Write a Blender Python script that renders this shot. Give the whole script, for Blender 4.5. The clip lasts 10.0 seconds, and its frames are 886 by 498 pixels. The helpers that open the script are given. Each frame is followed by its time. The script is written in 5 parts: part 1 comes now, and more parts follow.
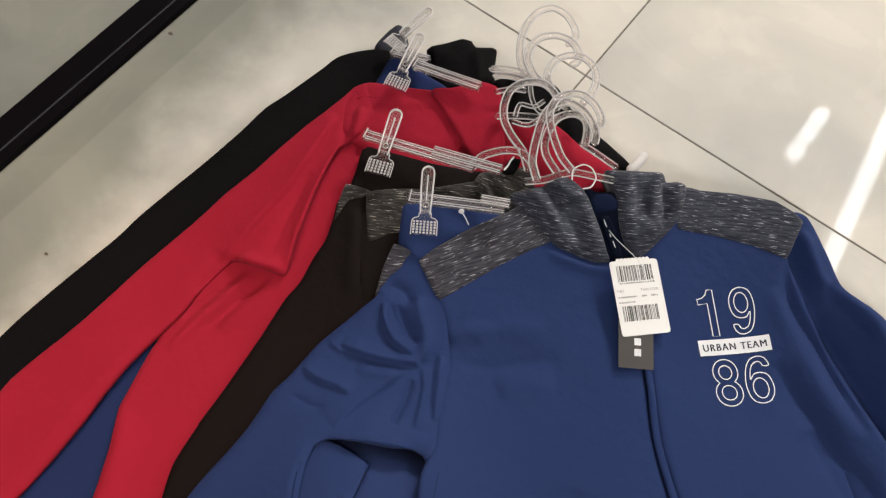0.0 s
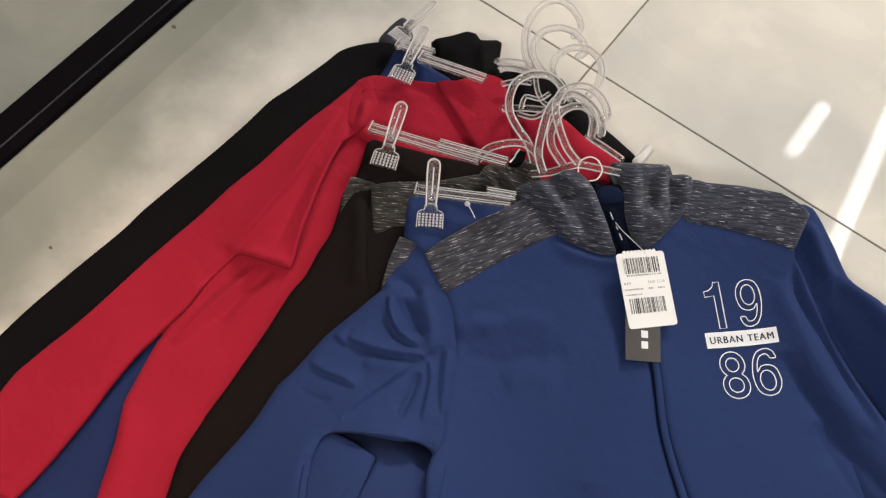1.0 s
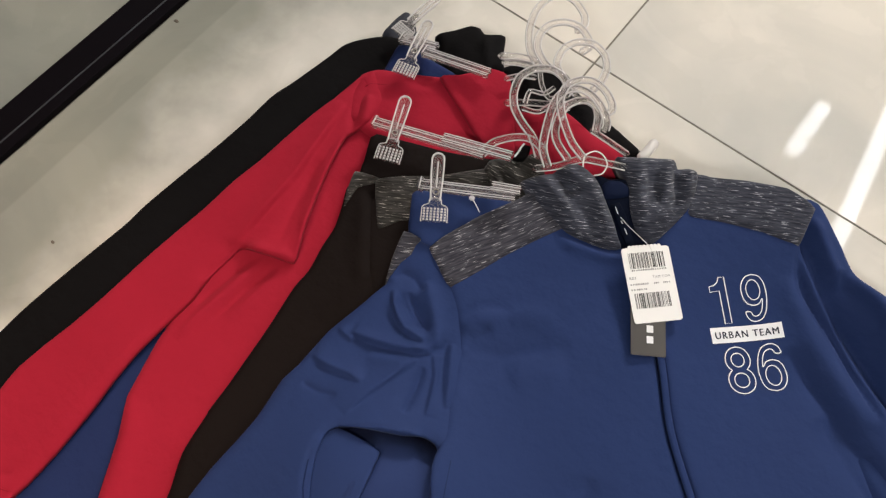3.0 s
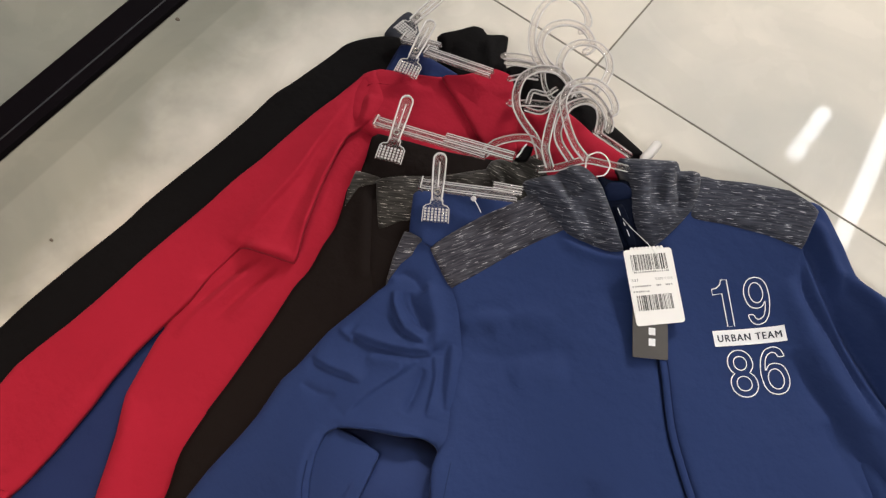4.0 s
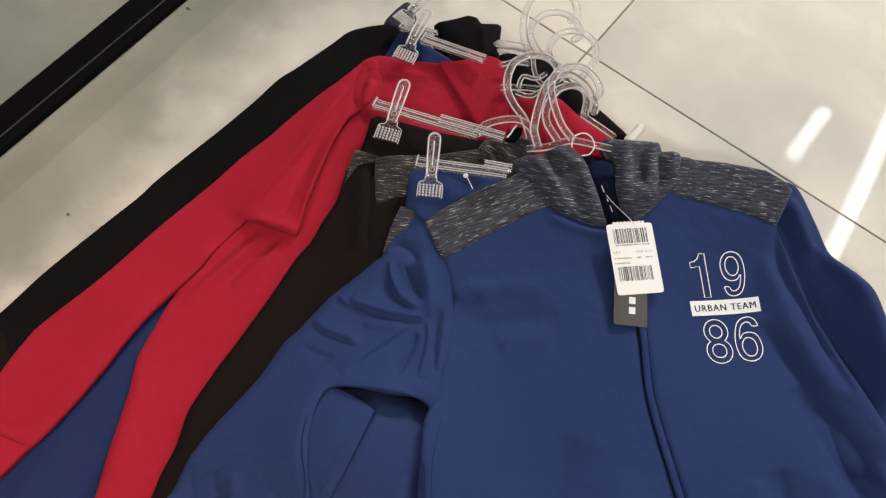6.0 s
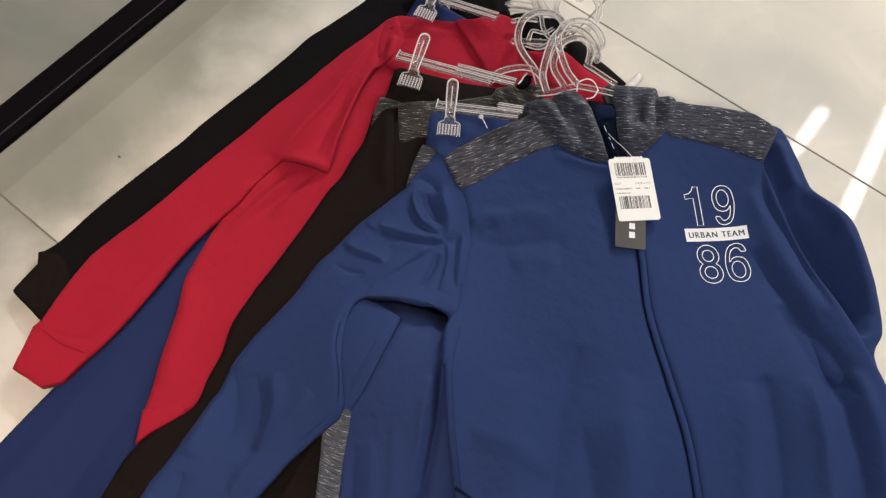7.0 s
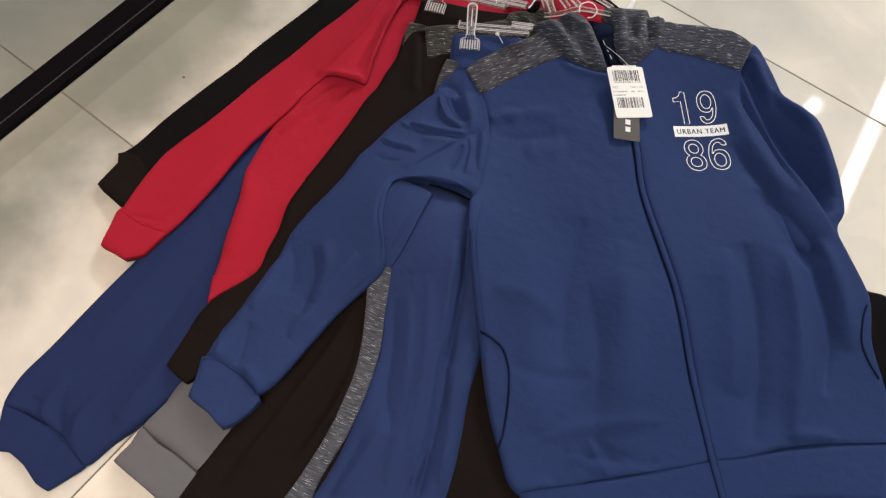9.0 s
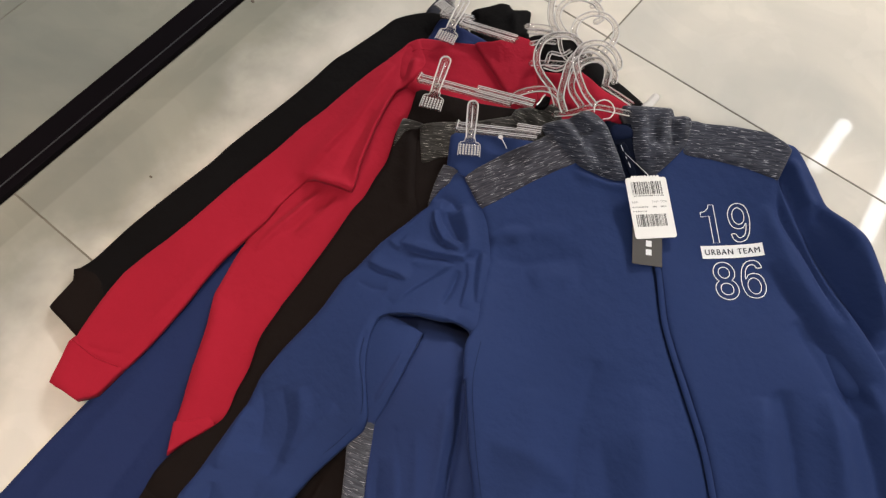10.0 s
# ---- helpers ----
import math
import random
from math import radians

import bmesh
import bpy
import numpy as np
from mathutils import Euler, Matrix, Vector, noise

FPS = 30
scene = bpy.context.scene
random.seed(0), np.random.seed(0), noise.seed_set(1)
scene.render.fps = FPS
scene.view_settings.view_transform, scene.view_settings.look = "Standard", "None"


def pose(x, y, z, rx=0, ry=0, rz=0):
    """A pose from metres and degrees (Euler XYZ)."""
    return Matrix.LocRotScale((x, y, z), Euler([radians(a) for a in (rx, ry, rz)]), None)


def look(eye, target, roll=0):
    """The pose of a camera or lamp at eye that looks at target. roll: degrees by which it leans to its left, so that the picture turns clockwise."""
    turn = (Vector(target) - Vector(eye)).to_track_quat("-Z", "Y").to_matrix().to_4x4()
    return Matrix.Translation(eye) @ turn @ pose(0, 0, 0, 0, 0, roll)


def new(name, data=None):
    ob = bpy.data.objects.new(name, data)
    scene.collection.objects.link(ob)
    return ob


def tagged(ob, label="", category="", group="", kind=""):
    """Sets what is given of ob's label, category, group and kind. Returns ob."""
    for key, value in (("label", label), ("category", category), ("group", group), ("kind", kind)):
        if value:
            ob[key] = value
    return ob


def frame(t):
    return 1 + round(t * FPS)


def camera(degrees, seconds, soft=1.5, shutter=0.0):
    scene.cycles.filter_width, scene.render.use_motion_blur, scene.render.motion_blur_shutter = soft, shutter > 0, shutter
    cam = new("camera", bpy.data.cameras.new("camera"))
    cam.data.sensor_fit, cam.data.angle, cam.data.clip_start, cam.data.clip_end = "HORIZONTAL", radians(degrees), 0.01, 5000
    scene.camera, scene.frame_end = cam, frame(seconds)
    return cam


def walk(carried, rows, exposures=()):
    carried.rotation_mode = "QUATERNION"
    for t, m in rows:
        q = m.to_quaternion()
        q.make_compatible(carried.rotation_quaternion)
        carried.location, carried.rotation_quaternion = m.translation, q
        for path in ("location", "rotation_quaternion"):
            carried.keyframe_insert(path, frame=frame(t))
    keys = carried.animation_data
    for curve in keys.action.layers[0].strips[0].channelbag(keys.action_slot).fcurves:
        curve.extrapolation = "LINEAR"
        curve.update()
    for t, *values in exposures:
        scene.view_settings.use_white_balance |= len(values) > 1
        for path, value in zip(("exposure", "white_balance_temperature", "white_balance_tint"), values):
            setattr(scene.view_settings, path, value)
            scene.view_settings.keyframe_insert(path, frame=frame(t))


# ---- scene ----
import functools

from mathutils import geometry

cam = camera(55.4, 10.0, soft=1.3)
PATH = [
    (0, (0.25, 0.093, 0.984), (-0.203, 0.775, -0.84), 4.3),
    (0.5, (0.251, 0.093, 0.983), (-0.199, 0.776, -0.843), 4.4),
    (1, (0.246, 0.086, 0.979), (-0.202, 0.764, -0.849), 4.3),
    (1.5, (0.244, 0.073, 0.98), (-0.207, 0.758, -0.844), 4.4),
    (2, (0.249, 0.073, 0.981), (-0.205, 0.755, -0.843), 4.2),
    (2.5, (0.246, 0.079, 0.978), (-0.2, 0.756, -0.85), 4.3),
    (4, (0.242, 0.078, 0.966), (-0.206, 0.763, -0.859), 5.0),
    (4.5, (0.242, 0.076, 0.968), (-0.205, 0.755, -0.859), 4.8),
    (5, (0.256, 0.061, 0.971), (-0.189, 0.752, -0.852), 5.4),
    (6.5, (0.316, 0.004, 1.032), (-0.157, 0.682, -0.789), 3.9),
    (7, (0.36, -0.084, 1.058), (-0.13, 0.618, -0.75), 3.8),
    (7.5, (0.398, -0.165, 1.089), (-0.116, 0.565, -0.7), 3.5),
    (8, (0.456, -0.244, 1.118), (-0.078, 0.501, -0.66), 2.9),
    (8.5, (0.493, -0.311, 1.139), (-0.039, 0.422, -0.644), 2.5),
    (9, (0.49, -0.299, 1.139), (-0.036, 0.429, -0.648), 2.5),
    (9.5, (0.421, -0.189, 1.122), (-0.094, 0.531, -0.671), 2.8),
    (10, (0.365, -0.089, 1.088), (-0.182, 0.601, -0.708), 0.6),
]
walk(cam, [(t, look(eye, target, roll)) for t, eye, target, roll in PATH])

# ---- world and lights ----
ROOM_H = 3.0
world = bpy.data.worlds.new("world")
world.use_nodes = True
world.node_tree.nodes["Background"].inputs[0].default_value = (0.9, 0.92, 1.0, 1)
world.node_tree.nodes["Background"].inputs[1].default_value = 0.03
scene.world = world


def area_lamp(name, x, y, z, sx, sy, power, color, tilt=(0, 0, 0)):
    data = bpy.data.lights.new(name, "AREA")
    data.shape, data.size, data.size_y, data.energy, data.color = "RECTANGLE", sx, sy, power, color
    ob = new(name, data)
    ob.matrix_world = pose(x, y, z, *tilt)
    return ob


COOL, WARM = (1.0, 0.957, 0.908), (1.0, 0.67, 0.44)
# Four panels added out of view to light the heap; none is seen.
area_lamp("added_panel_light", -1.0, 5.7, ROOM_H - 0.075, 1.2, 0.3, 575, COOL)
area_lamp("added_panel_light", 2.6, 3.6, ROOM_H - 0.075, 0.3, 1.2, 66, COOL)
area_lamp("added_panel_light", 2.9, -0.6, ROOM_H - 0.075, 0.3, 1.2, 12, COOL)
area_lamp("added_panel_light", 0.6, -1.7, ROOM_H - 0.075, 1.2, 0.3, 52, COOL)
# Source unseen; aimed for the warm pool on the lower-left floor.
spot = bpy.data.lights.new("downlight", "SPOT")
spot.energy, spot.color, spot.spot_size, spot.spot_blend, spot.shadow_soft_size = 160, WARM, radians(28), 0.95, 0.05
new("downlight", spot).matrix_world = look((-0.6, -0.9, ROOM_H - 0.06), (-0.14, -0.20, 0))

# ---- materials ----


def material(name):
    m = bpy.data.materials.new(name)
    m.use_nodes = True
    n, l = m.node_tree.nodes, m.node_tree.links
    return m, n, l, n["Principled BSDF"]


def rgb(c):
    return (c[0], c[1], c[2], 1)


def cloth_material(name, base, alt, rough=0.8, sheen=0.25, weave=0.12, gloss=0.04):
    """Brushed knit jersey: soft mottling, fine knit grain along the cloth's own directions, faint sheen."""
    m, n, l, p = material(name)
    uv = n.new("ShaderNodeUVMap")
    big = n.new("ShaderNodeTexNoise")
    big.inputs["Scale"].default_value, big.inputs["Detail"].default_value = 9, 4
    fine = n.new("ShaderNodeTexNoise")
    fine.inputs["Scale"].default_value, fine.inputs["Detail"].default_value = 420, 2
    stretch = n.new("ShaderNodeMapping")
    stretch.inputs["Scale"].default_value = (1, 3.2, 1)
    l.new(uv.outputs[0], big.inputs["Vector"])
    l.new(uv.outputs[0], stretch.inputs["Vector"])
    l.new(stretch.outputs[0], fine.inputs["Vector"])
    mix = n.new("ShaderNodeMix")
    mix.data_type = "RGBA"
    mix.inputs[6].default_value, mix.inputs[7].default_value = rgb(base), rgb(alt)
    add = n.new("ShaderNodeMath")
    add.operation = "MULTIPLY_ADD"
    add.inputs[1].default_value = 0.5
    l.new(fine.outputs[0], add.inputs[0])
    half = n.new("ShaderNodeMath")
    half.operation = "MULTIPLY"
    half.inputs[1].default_value = 0.5
    l.new(big.outputs[0], half.inputs[0])
    l.new(half.outputs[0], add.inputs[2])
    l.new(add.outputs[0], mix.inputs[0])
    l.new(mix.outputs[2], p.inputs["Base Color"])
    p.inputs["Roughness"].default_value = rough
    p.inputs["Specular IOR Level"].default_value = gloss
    p.inputs["Sheen Weight"].default_value = sheen
    p.inputs["Sheen Roughness"].default_value = 0.45
    p.inputs["Sheen Tint"].default_value = rgb([min(1, 0.35 + 2.5 * c) for c in base])
    nap = n.new("ShaderNodeTexNoise")
    nap.inputs["Scale"].default_value, nap.inputs["Detail"].default_value = 55, 5
    l.new(uv.outputs[0], nap.inputs["Vector"])
    soft = n.new("ShaderNodeBump")
    soft.inputs["Strength"].default_value, soft.inputs["Distance"].default_value = 0.5, 0.0031
    l.new(nap.outputs[0], soft.inputs["Height"])
    bump = n.new("ShaderNodeBump")
    bump.inputs["Strength"].default_value, bump.inputs["Distance"].default_value = weave, 0.0006
    l.new(fine.outputs[0], bump.inputs["Height"])
    l.new(soft.outputs[0], bump.inputs["Normal"])
    l.new(bump.outputs[0], p.inputs["Normal"])
    return m


def melange_material(name, dark, mid, light):
    """Space-dyed knit: dark ground with short pale streaks along u."""
    m, n, l, p = material(name)
    uv = n.new("ShaderNodeUVMap")

    def streaks(sx, sy, lo, hi):
        mp = n.new("ShaderNodeMapping")
        mp.inputs["Scale"].default_value = (sx, sy, 1)
        tex = n.new("ShaderNodeTexNoise")
        tex.inputs["Scale"].default_value, tex.inputs["Detail"].default_value = 1, 3
        ramp = n.new("ShaderNodeMapRange")
        ramp.inputs[1].default_value, ramp.inputs[2].default_value = lo, hi
        l.new(uv.outputs[0], mp.inputs["Vector"])
        l.new(mp.outputs[0], tex.inputs["Vector"])
        l.new(tex.outputs[0], ramp.inputs[0])
        return ramp.outputs[0]

    soft, pale = streaks(46, 420, 0.38, 0.74), streaks(62, 820, 0.612, 0.69)
    a, b = n.new("ShaderNodeMix"), n.new("ShaderNodeMix")
    a.data_type = b.data_type = "RGBA"
    a.inputs[6].default_value, a.inputs[7].default_value = rgb(dark), rgb(mid)
    b.inputs[7].default_value = rgb(light)
    l.new(soft, a.inputs[0])
    l.new(a.outputs[2], b.inputs[6])
    l.new(pale, b.inputs[0])
    l.new(b.outputs[2], p.inputs["Base Color"])
    p.inputs["Roughness"].default_value, p.inputs["Sheen Weight"].default_value = 0.85, 0.12
    p.inputs["Specular IOR Level"].default_value = 0.15
    bump = n.new("ShaderNodeBump")
    bump.inputs["Strength"].default_value, bump.inputs["Distance"].default_value = 0.25, 0.0006
    l.new(soft, bump.inputs["Height"])
    l.new(bump.outputs[0], p.inputs["Normal"])
    return m


def plain_material(name, base, rough=0.5, metal=0.0, vary=0.12, scale=40, shine=0.5):
    m, n, l, p = material(name)
    co, tex, mix = n.new("ShaderNodeTexCoord"), n.new("ShaderNodeTexNoise"), n.new("ShaderNodeMix")
    tex.inputs["Scale"].default_value, tex.inputs["Detail"].default_value = scale, 4
    mix.data_type = "RGBA"
    mix.inputs[6].default_value = rgb([c * (1 - vary) for c in base])
    mix.inputs[7].default_value = rgb([min(1, c * (1 + vary)) for c in base])
    l.new(co.outputs["Object"], tex.inputs["Vector"])
    l.new(tex.outputs[0], mix.inputs[0])
    l.new(mix.outputs[2], p.inputs["Base Color"])
    p.inputs["Roughness"].default_value, p.inputs["Metallic"].default_value = rough, metal
    p.inputs["Specular IOR Level"].default_value = shine
    return m


def tile_material():
    """Polished porcelain with cloudy cream and grey marbling, and a grey-green tone towards the track."""
    m, n, l, p = material("polished_porcelain")
    geo, info = n.new("ShaderNodeNewGeometry"), n.new("ShaderNodeObjectInfo")
    shift = n.new("ShaderNodeVectorMath")
    shift.operation = "MULTIPLY_ADD"
    shift.inputs[1].default_value = (9, 9, 9)
    l.new(info.outputs["Random"], shift.inputs[0])
    l.new(geo.outputs["Position"], shift.inputs[2])
    cloud, vein = n.new("ShaderNodeTexNoise"), n.new("ShaderNodeTexNoise")
    cloud.inputs["Scale"].default_value, cloud.inputs["Detail"].default_value, cloud.inputs["Distortion"].default_value = 2.6, 5, 0.6
    vein.inputs["Scale"].default_value, vein.inputs["Detail"].default_value, vein.inputs["Distortion"].default_value = 7, 6, 1.2
    l.new(shift.outputs[0], cloud.inputs["Vector"])
    l.new(shift.outputs[0], vein.inputs["Vector"])
    ramp = n.new("ShaderNodeValToRGB")
    ramp.color_ramp.elements[0].position, ramp.color_ramp.elements[0].color = 0.34, (0.50, 0.49, 0.455, 1)
    ramp.color_ramp.elements[1].position, ramp.color_ramp.elements[1].color = 0.60, (0.69, 0.645, 0.575, 1)
    l.new(cloud.outputs[0], ramp.inputs[0])
    band = n.new("ShaderNodeMapRange")
    band.inputs[1].default_value, band.inputs[2].default_value = 0.47, 0.50
    band.inputs[3].default_value, band.inputs[4].default_value = 0.0, 0.10
    l.new(vein.outputs[0], band.inputs[0])
    mix = n.new("ShaderNodeMix")
    mix.data_type = "RGBA"
    mix.inputs[7].default_value = (0.42, 0.41, 0.36, 1)
    l.new(ramp.outputs[0], mix.inputs[6])
    l.new(band.outputs[0], mix.inputs[0])
    # a band of shade along the track is put into the tile colour
    xyz, near, far, shade_mask = n.new("ShaderNodeSeparateXYZ"), n.new("ShaderNodeMapRange"), n.new("ShaderNodeMapRange"), n.new("ShaderNodeMath")
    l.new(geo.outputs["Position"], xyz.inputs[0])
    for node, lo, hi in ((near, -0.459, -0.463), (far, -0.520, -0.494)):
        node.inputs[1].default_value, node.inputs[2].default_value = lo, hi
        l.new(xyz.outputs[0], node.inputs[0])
    shade_mask.operation = "MULTIPLY"
    l.new(near.outputs[0], shade_mask.inputs[0])
    l.new(far.outputs[0], shade_mask.inputs[1])
    shaded = n.new("ShaderNodeMix")
    shaded.data_type, shaded.blend_type = "RGBA", "MULTIPLY"
    shaded.inputs[7].default_value = (0.87, 0.87, 0.86, 1)
    l.new(shade_mask.outputs[0], shaded.inputs[0])
    # a darker grey-green tone towards and past the track, its edge wandering with noise
    belt, wander = n.new("ShaderNodeMapRange"), n.new("ShaderNodeMath")
    belt.interpolation_type = "SMOOTHSTEP"
    belt.inputs[1].default_value, belt.inputs[2].default_value = 0.05, -0.19
    wander.operation = "MULTIPLY_ADD"
    wander.inputs[1].default_value = 0.5
    tone = n.new("ShaderNodeMix")
    tone.data_type, tone.blend_type = "RGBA", "MULTIPLY"
    tone.inputs[7].default_value = (0.42, 0.44, 0.42, 1)
    edge = n.new("ShaderNodeTexNoise")
    edge.inputs["Scale"].default_value, edge.inputs["Detail"].default_value, edge.inputs["Roughness"].default_value = 4.5, 5, 0.52
    l.new(shift.outputs[0], edge.inputs["Vector"])
    l.new(edge.outputs[0], wander.inputs[0])
    l.new(xyz.outputs[0], wander.inputs[2])
    l.new(wander.outputs[0], belt.inputs[0])
    l.new(belt.outputs[0], tone.inputs[0])
    l.new(mix.outputs[2], tone.inputs[6])
    l.new(tone.outputs[2], shaded.inputs[6])
    l.new(shaded.outputs[2], p.inputs["Base Color"])
    p.inputs["Roughness"].default_value = 0.035
    p.inputs["IOR"].default_value = 1.52
    return m


def clear_plastic(name, rough=0.04, clear=0.96, tint=(1.0, 0.985, 0.985), thin=0.5):
    """Thin moulded polystyrene: light passes partly straight through, partly refracted, with a gloss over both."""
    m, n, l, p = material(name)
    p.inputs["Base Color"].default_value = rgb(tint)
    p.inputs["Transmission Weight"].default_value = clear
    p.inputs["IOR"].default_value, p.inputs["Roughness"].default_value = 1.50, rough
    grain, bump = n.new("ShaderNodeTexNoise"), n.new("ShaderNodeBump")
    grain.inputs["Scale"].default_value = 160
    bump.inputs["Strength"].default_value, bump.inputs["Distance"].default_value = 0.35, 0.0012
    l.new(grain.outputs[0], bump.inputs["Height"])
    l.new(bump.outputs[0], p.inputs["Normal"])
    see, mix = n.new("ShaderNodeBsdfTransparent"), n.new("ShaderNodeMixShader")
    see.inputs[0].default_value = rgb(tint)
    mix.inputs[0].default_value = thin
    l.new(p.outputs[0], mix.inputs[1])
    l.new(see.outputs[0], mix.inputs[2])
    l.new(mix.outputs[0], n["Material Output"].inputs["Surface"])
    return m


NAVY = cloth_material("navy_fleece", (0.0160, 0.0300, 0.096), (0.0222, 0.0390, 0.120), sheen=0.05, rough=0.7, gloss=0.06)
# Navy darkened: the shade inside the hood's neck is put into these colours.
NAVY_SHADE = cloth_material("hood_shade_navy", (0.0055, 0.0090, 0.026), (0.0080, 0.0130, 0.036), sheen=0.02)
NAVY_DARK = cloth_material("neck_shade_navy", (0.0020, 0.0034, 0.0095), (0.0032, 0.0052, 0.0135), sheen=0.01)
SLATE = cloth_material("slate_jersey", (0.030, 0.032, 0.042), (0.040, 0.042, 0.054), sheen=0.05)
PANTS_NAVY = cloth_material("navy_trouser_fleece", (0.0162, 0.0288, 0.092), (0.0222, 0.0372, 0.114), sheen=0.05, rough=0.7, gloss=0.06)
# About a quarter darker than PANTS_NAVY; used on the low and back trousers.
PANTS_NAVY_DARKER = cloth_material("darker_navy_trouser_fleece", (0.0118, 0.0202, 0.070), (0.0160, 0.0262, 0.086), sheen=0.05, rough=0.7, gloss=0.06)
RED = cloth_material("red_fleece", (0.262, 0.0108, 0.0245), (0.325, 0.0142, 0.0320), sheen=0.06)
BLACK = cloth_material("black_fleece", (0.0074, 0.0052, 0.0048), (0.0112, 0.0080, 0.0074), sheen=0.0)
MELANGE_GREY = melange_material("neutral_grey_melange", (0.022, 0.0220, 0.031), (0.080, 0.078, 0.096), (0.46, 0.45, 0.47))
MELANGE_PALE = melange_material("pale_grey_melange", (0.036, 0.040, 0.052), (0.098, 0.104, 0.126), (0.46, 0.47, 0.51))
BLACK_COLD = cloth_material("black_jersey", (0.0040, 0.0036, 0.0039), (0.0064, 0.0058, 0.0062), sheen=0.0)
GREY = cloth_material("grey_fleece", (0.096, 0.097, 0.108), (0.120, 0.121, 0.134), sheen=0.12)
MELANGE = melange_material("grey_blue_melange", (0.018, 0.0200, 0.031), (0.068, 0.072, 0.096), (0.46, 0.46, 0.50))
MELANGE_DARK = melange_material("grey_black_melange", (0.014, 0.012, 0.011), (0.054, 0.050, 0.046), (0.42, 0.40, 0.37))
CLEAR = clear_plastic("clear_polystyrene", 0.02, 0.95, thin=0.5)
CLEAR_CLIP = clear_plastic("clear_clip_polystyrene", 0.02, 0.92, thin=0.5)
# Milky white puts the glints of moulded edges and teeth into the colour.
MILKY_RIM = clear_plastic("edge_glint_polystyrene", 0.03, 0.42, thin=0.12)
CLEAR_BAR = clear_plastic("moulded_polystyrene", 0.02, 0.86, (1.0, 0.975, 0.975), thin=0.4)
CLEAR_JAW = clear_plastic("clear_ribbed_polystyrene", 0.03, 0.94, thin=0.6)
FROST = clear_plastic("frosted_polystyrene", 0.3, 0.6, thin=0.3)
STEEL = plain_material("steel_rivet", (0.55, 0.54, 0.52), 0.25, 1.0)
CARD = plain_material("white_card", (0.82, 0.80, 0.78), 0.55, vary=0.02)
INK = plain_material("black_ink", (0.03, 0.03, 0.03), 0.6)
INK_GREY = plain_material("grey_ink", (0.22, 0.21, 0.21), 0.6)
CARD_DARK = plain_material("charcoal_card", (0.060, 0.055, 0.052), 0.35, vary=0.08)
PRINT = plain_material("white_print", (0.80, 0.80, 0.82), 0.6, vary=0.02)
PRINT_NAVY = plain_material("navy_print", (0.012, 0.016, 0.036), 0.7)
ZIP = plain_material("zip_tape", (0.0065, 0.0115, 0.034), 0.9, shine=0.06)
CREASE_DARK = plain_material("pocket_crease_shade", (0.0062, 0.0110, 0.034), 0.9, shine=0.04)
NYLON = plain_material("white_nylon", (0.75, 0.73, 0.72), 0.35)
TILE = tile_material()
GROUT = plain_material("grout", (0.16, 0.145, 0.12), 0.9)
METAL_BLACK = plain_material("black_anodised", (0.0035, 0.0024, 0.0036), 0.6, shine=0.06)
GROOVE = plain_material("groove_highlight", (0.10, 0.10, 0.11), 0.35, 0.6)
PLASTER = plain_material("ceiling_paint", (0.55, 0.53, 0.50), 0.9, vary=0.04, scale=2)
WALL = plain_material("wall_paint", (0.36, 0.34, 0.31), 0.9, vary=0.05, scale=2)
DARK_WALL = plain_material("dark_added_wall", (0.035, 0.028, 0.024), 0.6)
SEAM_RED = plain_material("red_seam", (0.21, 0.008, 0.018), 0.9, shine=0.04)
SEAM_GREY = plain_material("grey_seam", (0.066, 0.067, 0.078), 0.9, shine=0.04)
SEAM_NAVY = plain_material("navy_seam", (0.0115, 0.0200, 0.066), 0.9, shine=0.04)
GRIT = plain_material("dried_dirt", (0.10, 0.08, 0.06), 0.9)
LAMP = bpy.data.materials.new("lamp_diffuser")
LAMP.use_nodes = True
LAMP.node_tree.nodes["Principled BSDF"].inputs["Emission Color"].default_value = (0.95, 0.97, 1, 1)
LAMP.node_tree.nodes["Principled BSDF"].inputs["Emission Strength"].default_value = 10

# ---- building helpers ----


def finish(bm, name, mat, parent=None, label="", smooth=False):
    me = bpy.data.meshes.new(name)
    bm.to_mesh(me)
    bm.free()
    me.materials.append(mat)
    if smooth:
        me.polygons.foreach_set("use_smooth", [True] * len(me.polygons))
    ob = new(name, me)
    if parent:
        ob.parent = parent
    return tagged(ob, label)


def part(name, bm, mat, parent, label="", smooth=False):
    return finish(bm, name, mat, parent, label, smooth)


def thing(name, label, category, group="", kind="", at=(0, 0, 0)):
    ob = tagged(new(name), label, category, group, kind)
    ob.location = at
    ob.empty_display_size = 0.02
    return ob


def box(bm, x0, x1, y0, y1, z0, z1, bevel=0.0):
    m = Matrix.Translation(((x0 + x1) / 2, (y0 + y1) / 2, (z0 + z1) / 2)) @ Matrix.Diagonal((x1 - x0, y1 - y0, z1 - z0, 1))
    got = bmesh.ops.create_cube(bm, size=1, matrix=m)
    if bevel:
        edges = list({e for v in got["verts"] for e in v.link_edges})
        bmesh.ops.bevel(bm, geom=edges, offset=bevel, segments=2, affect="EDGES", profile=0.5)
    return bm


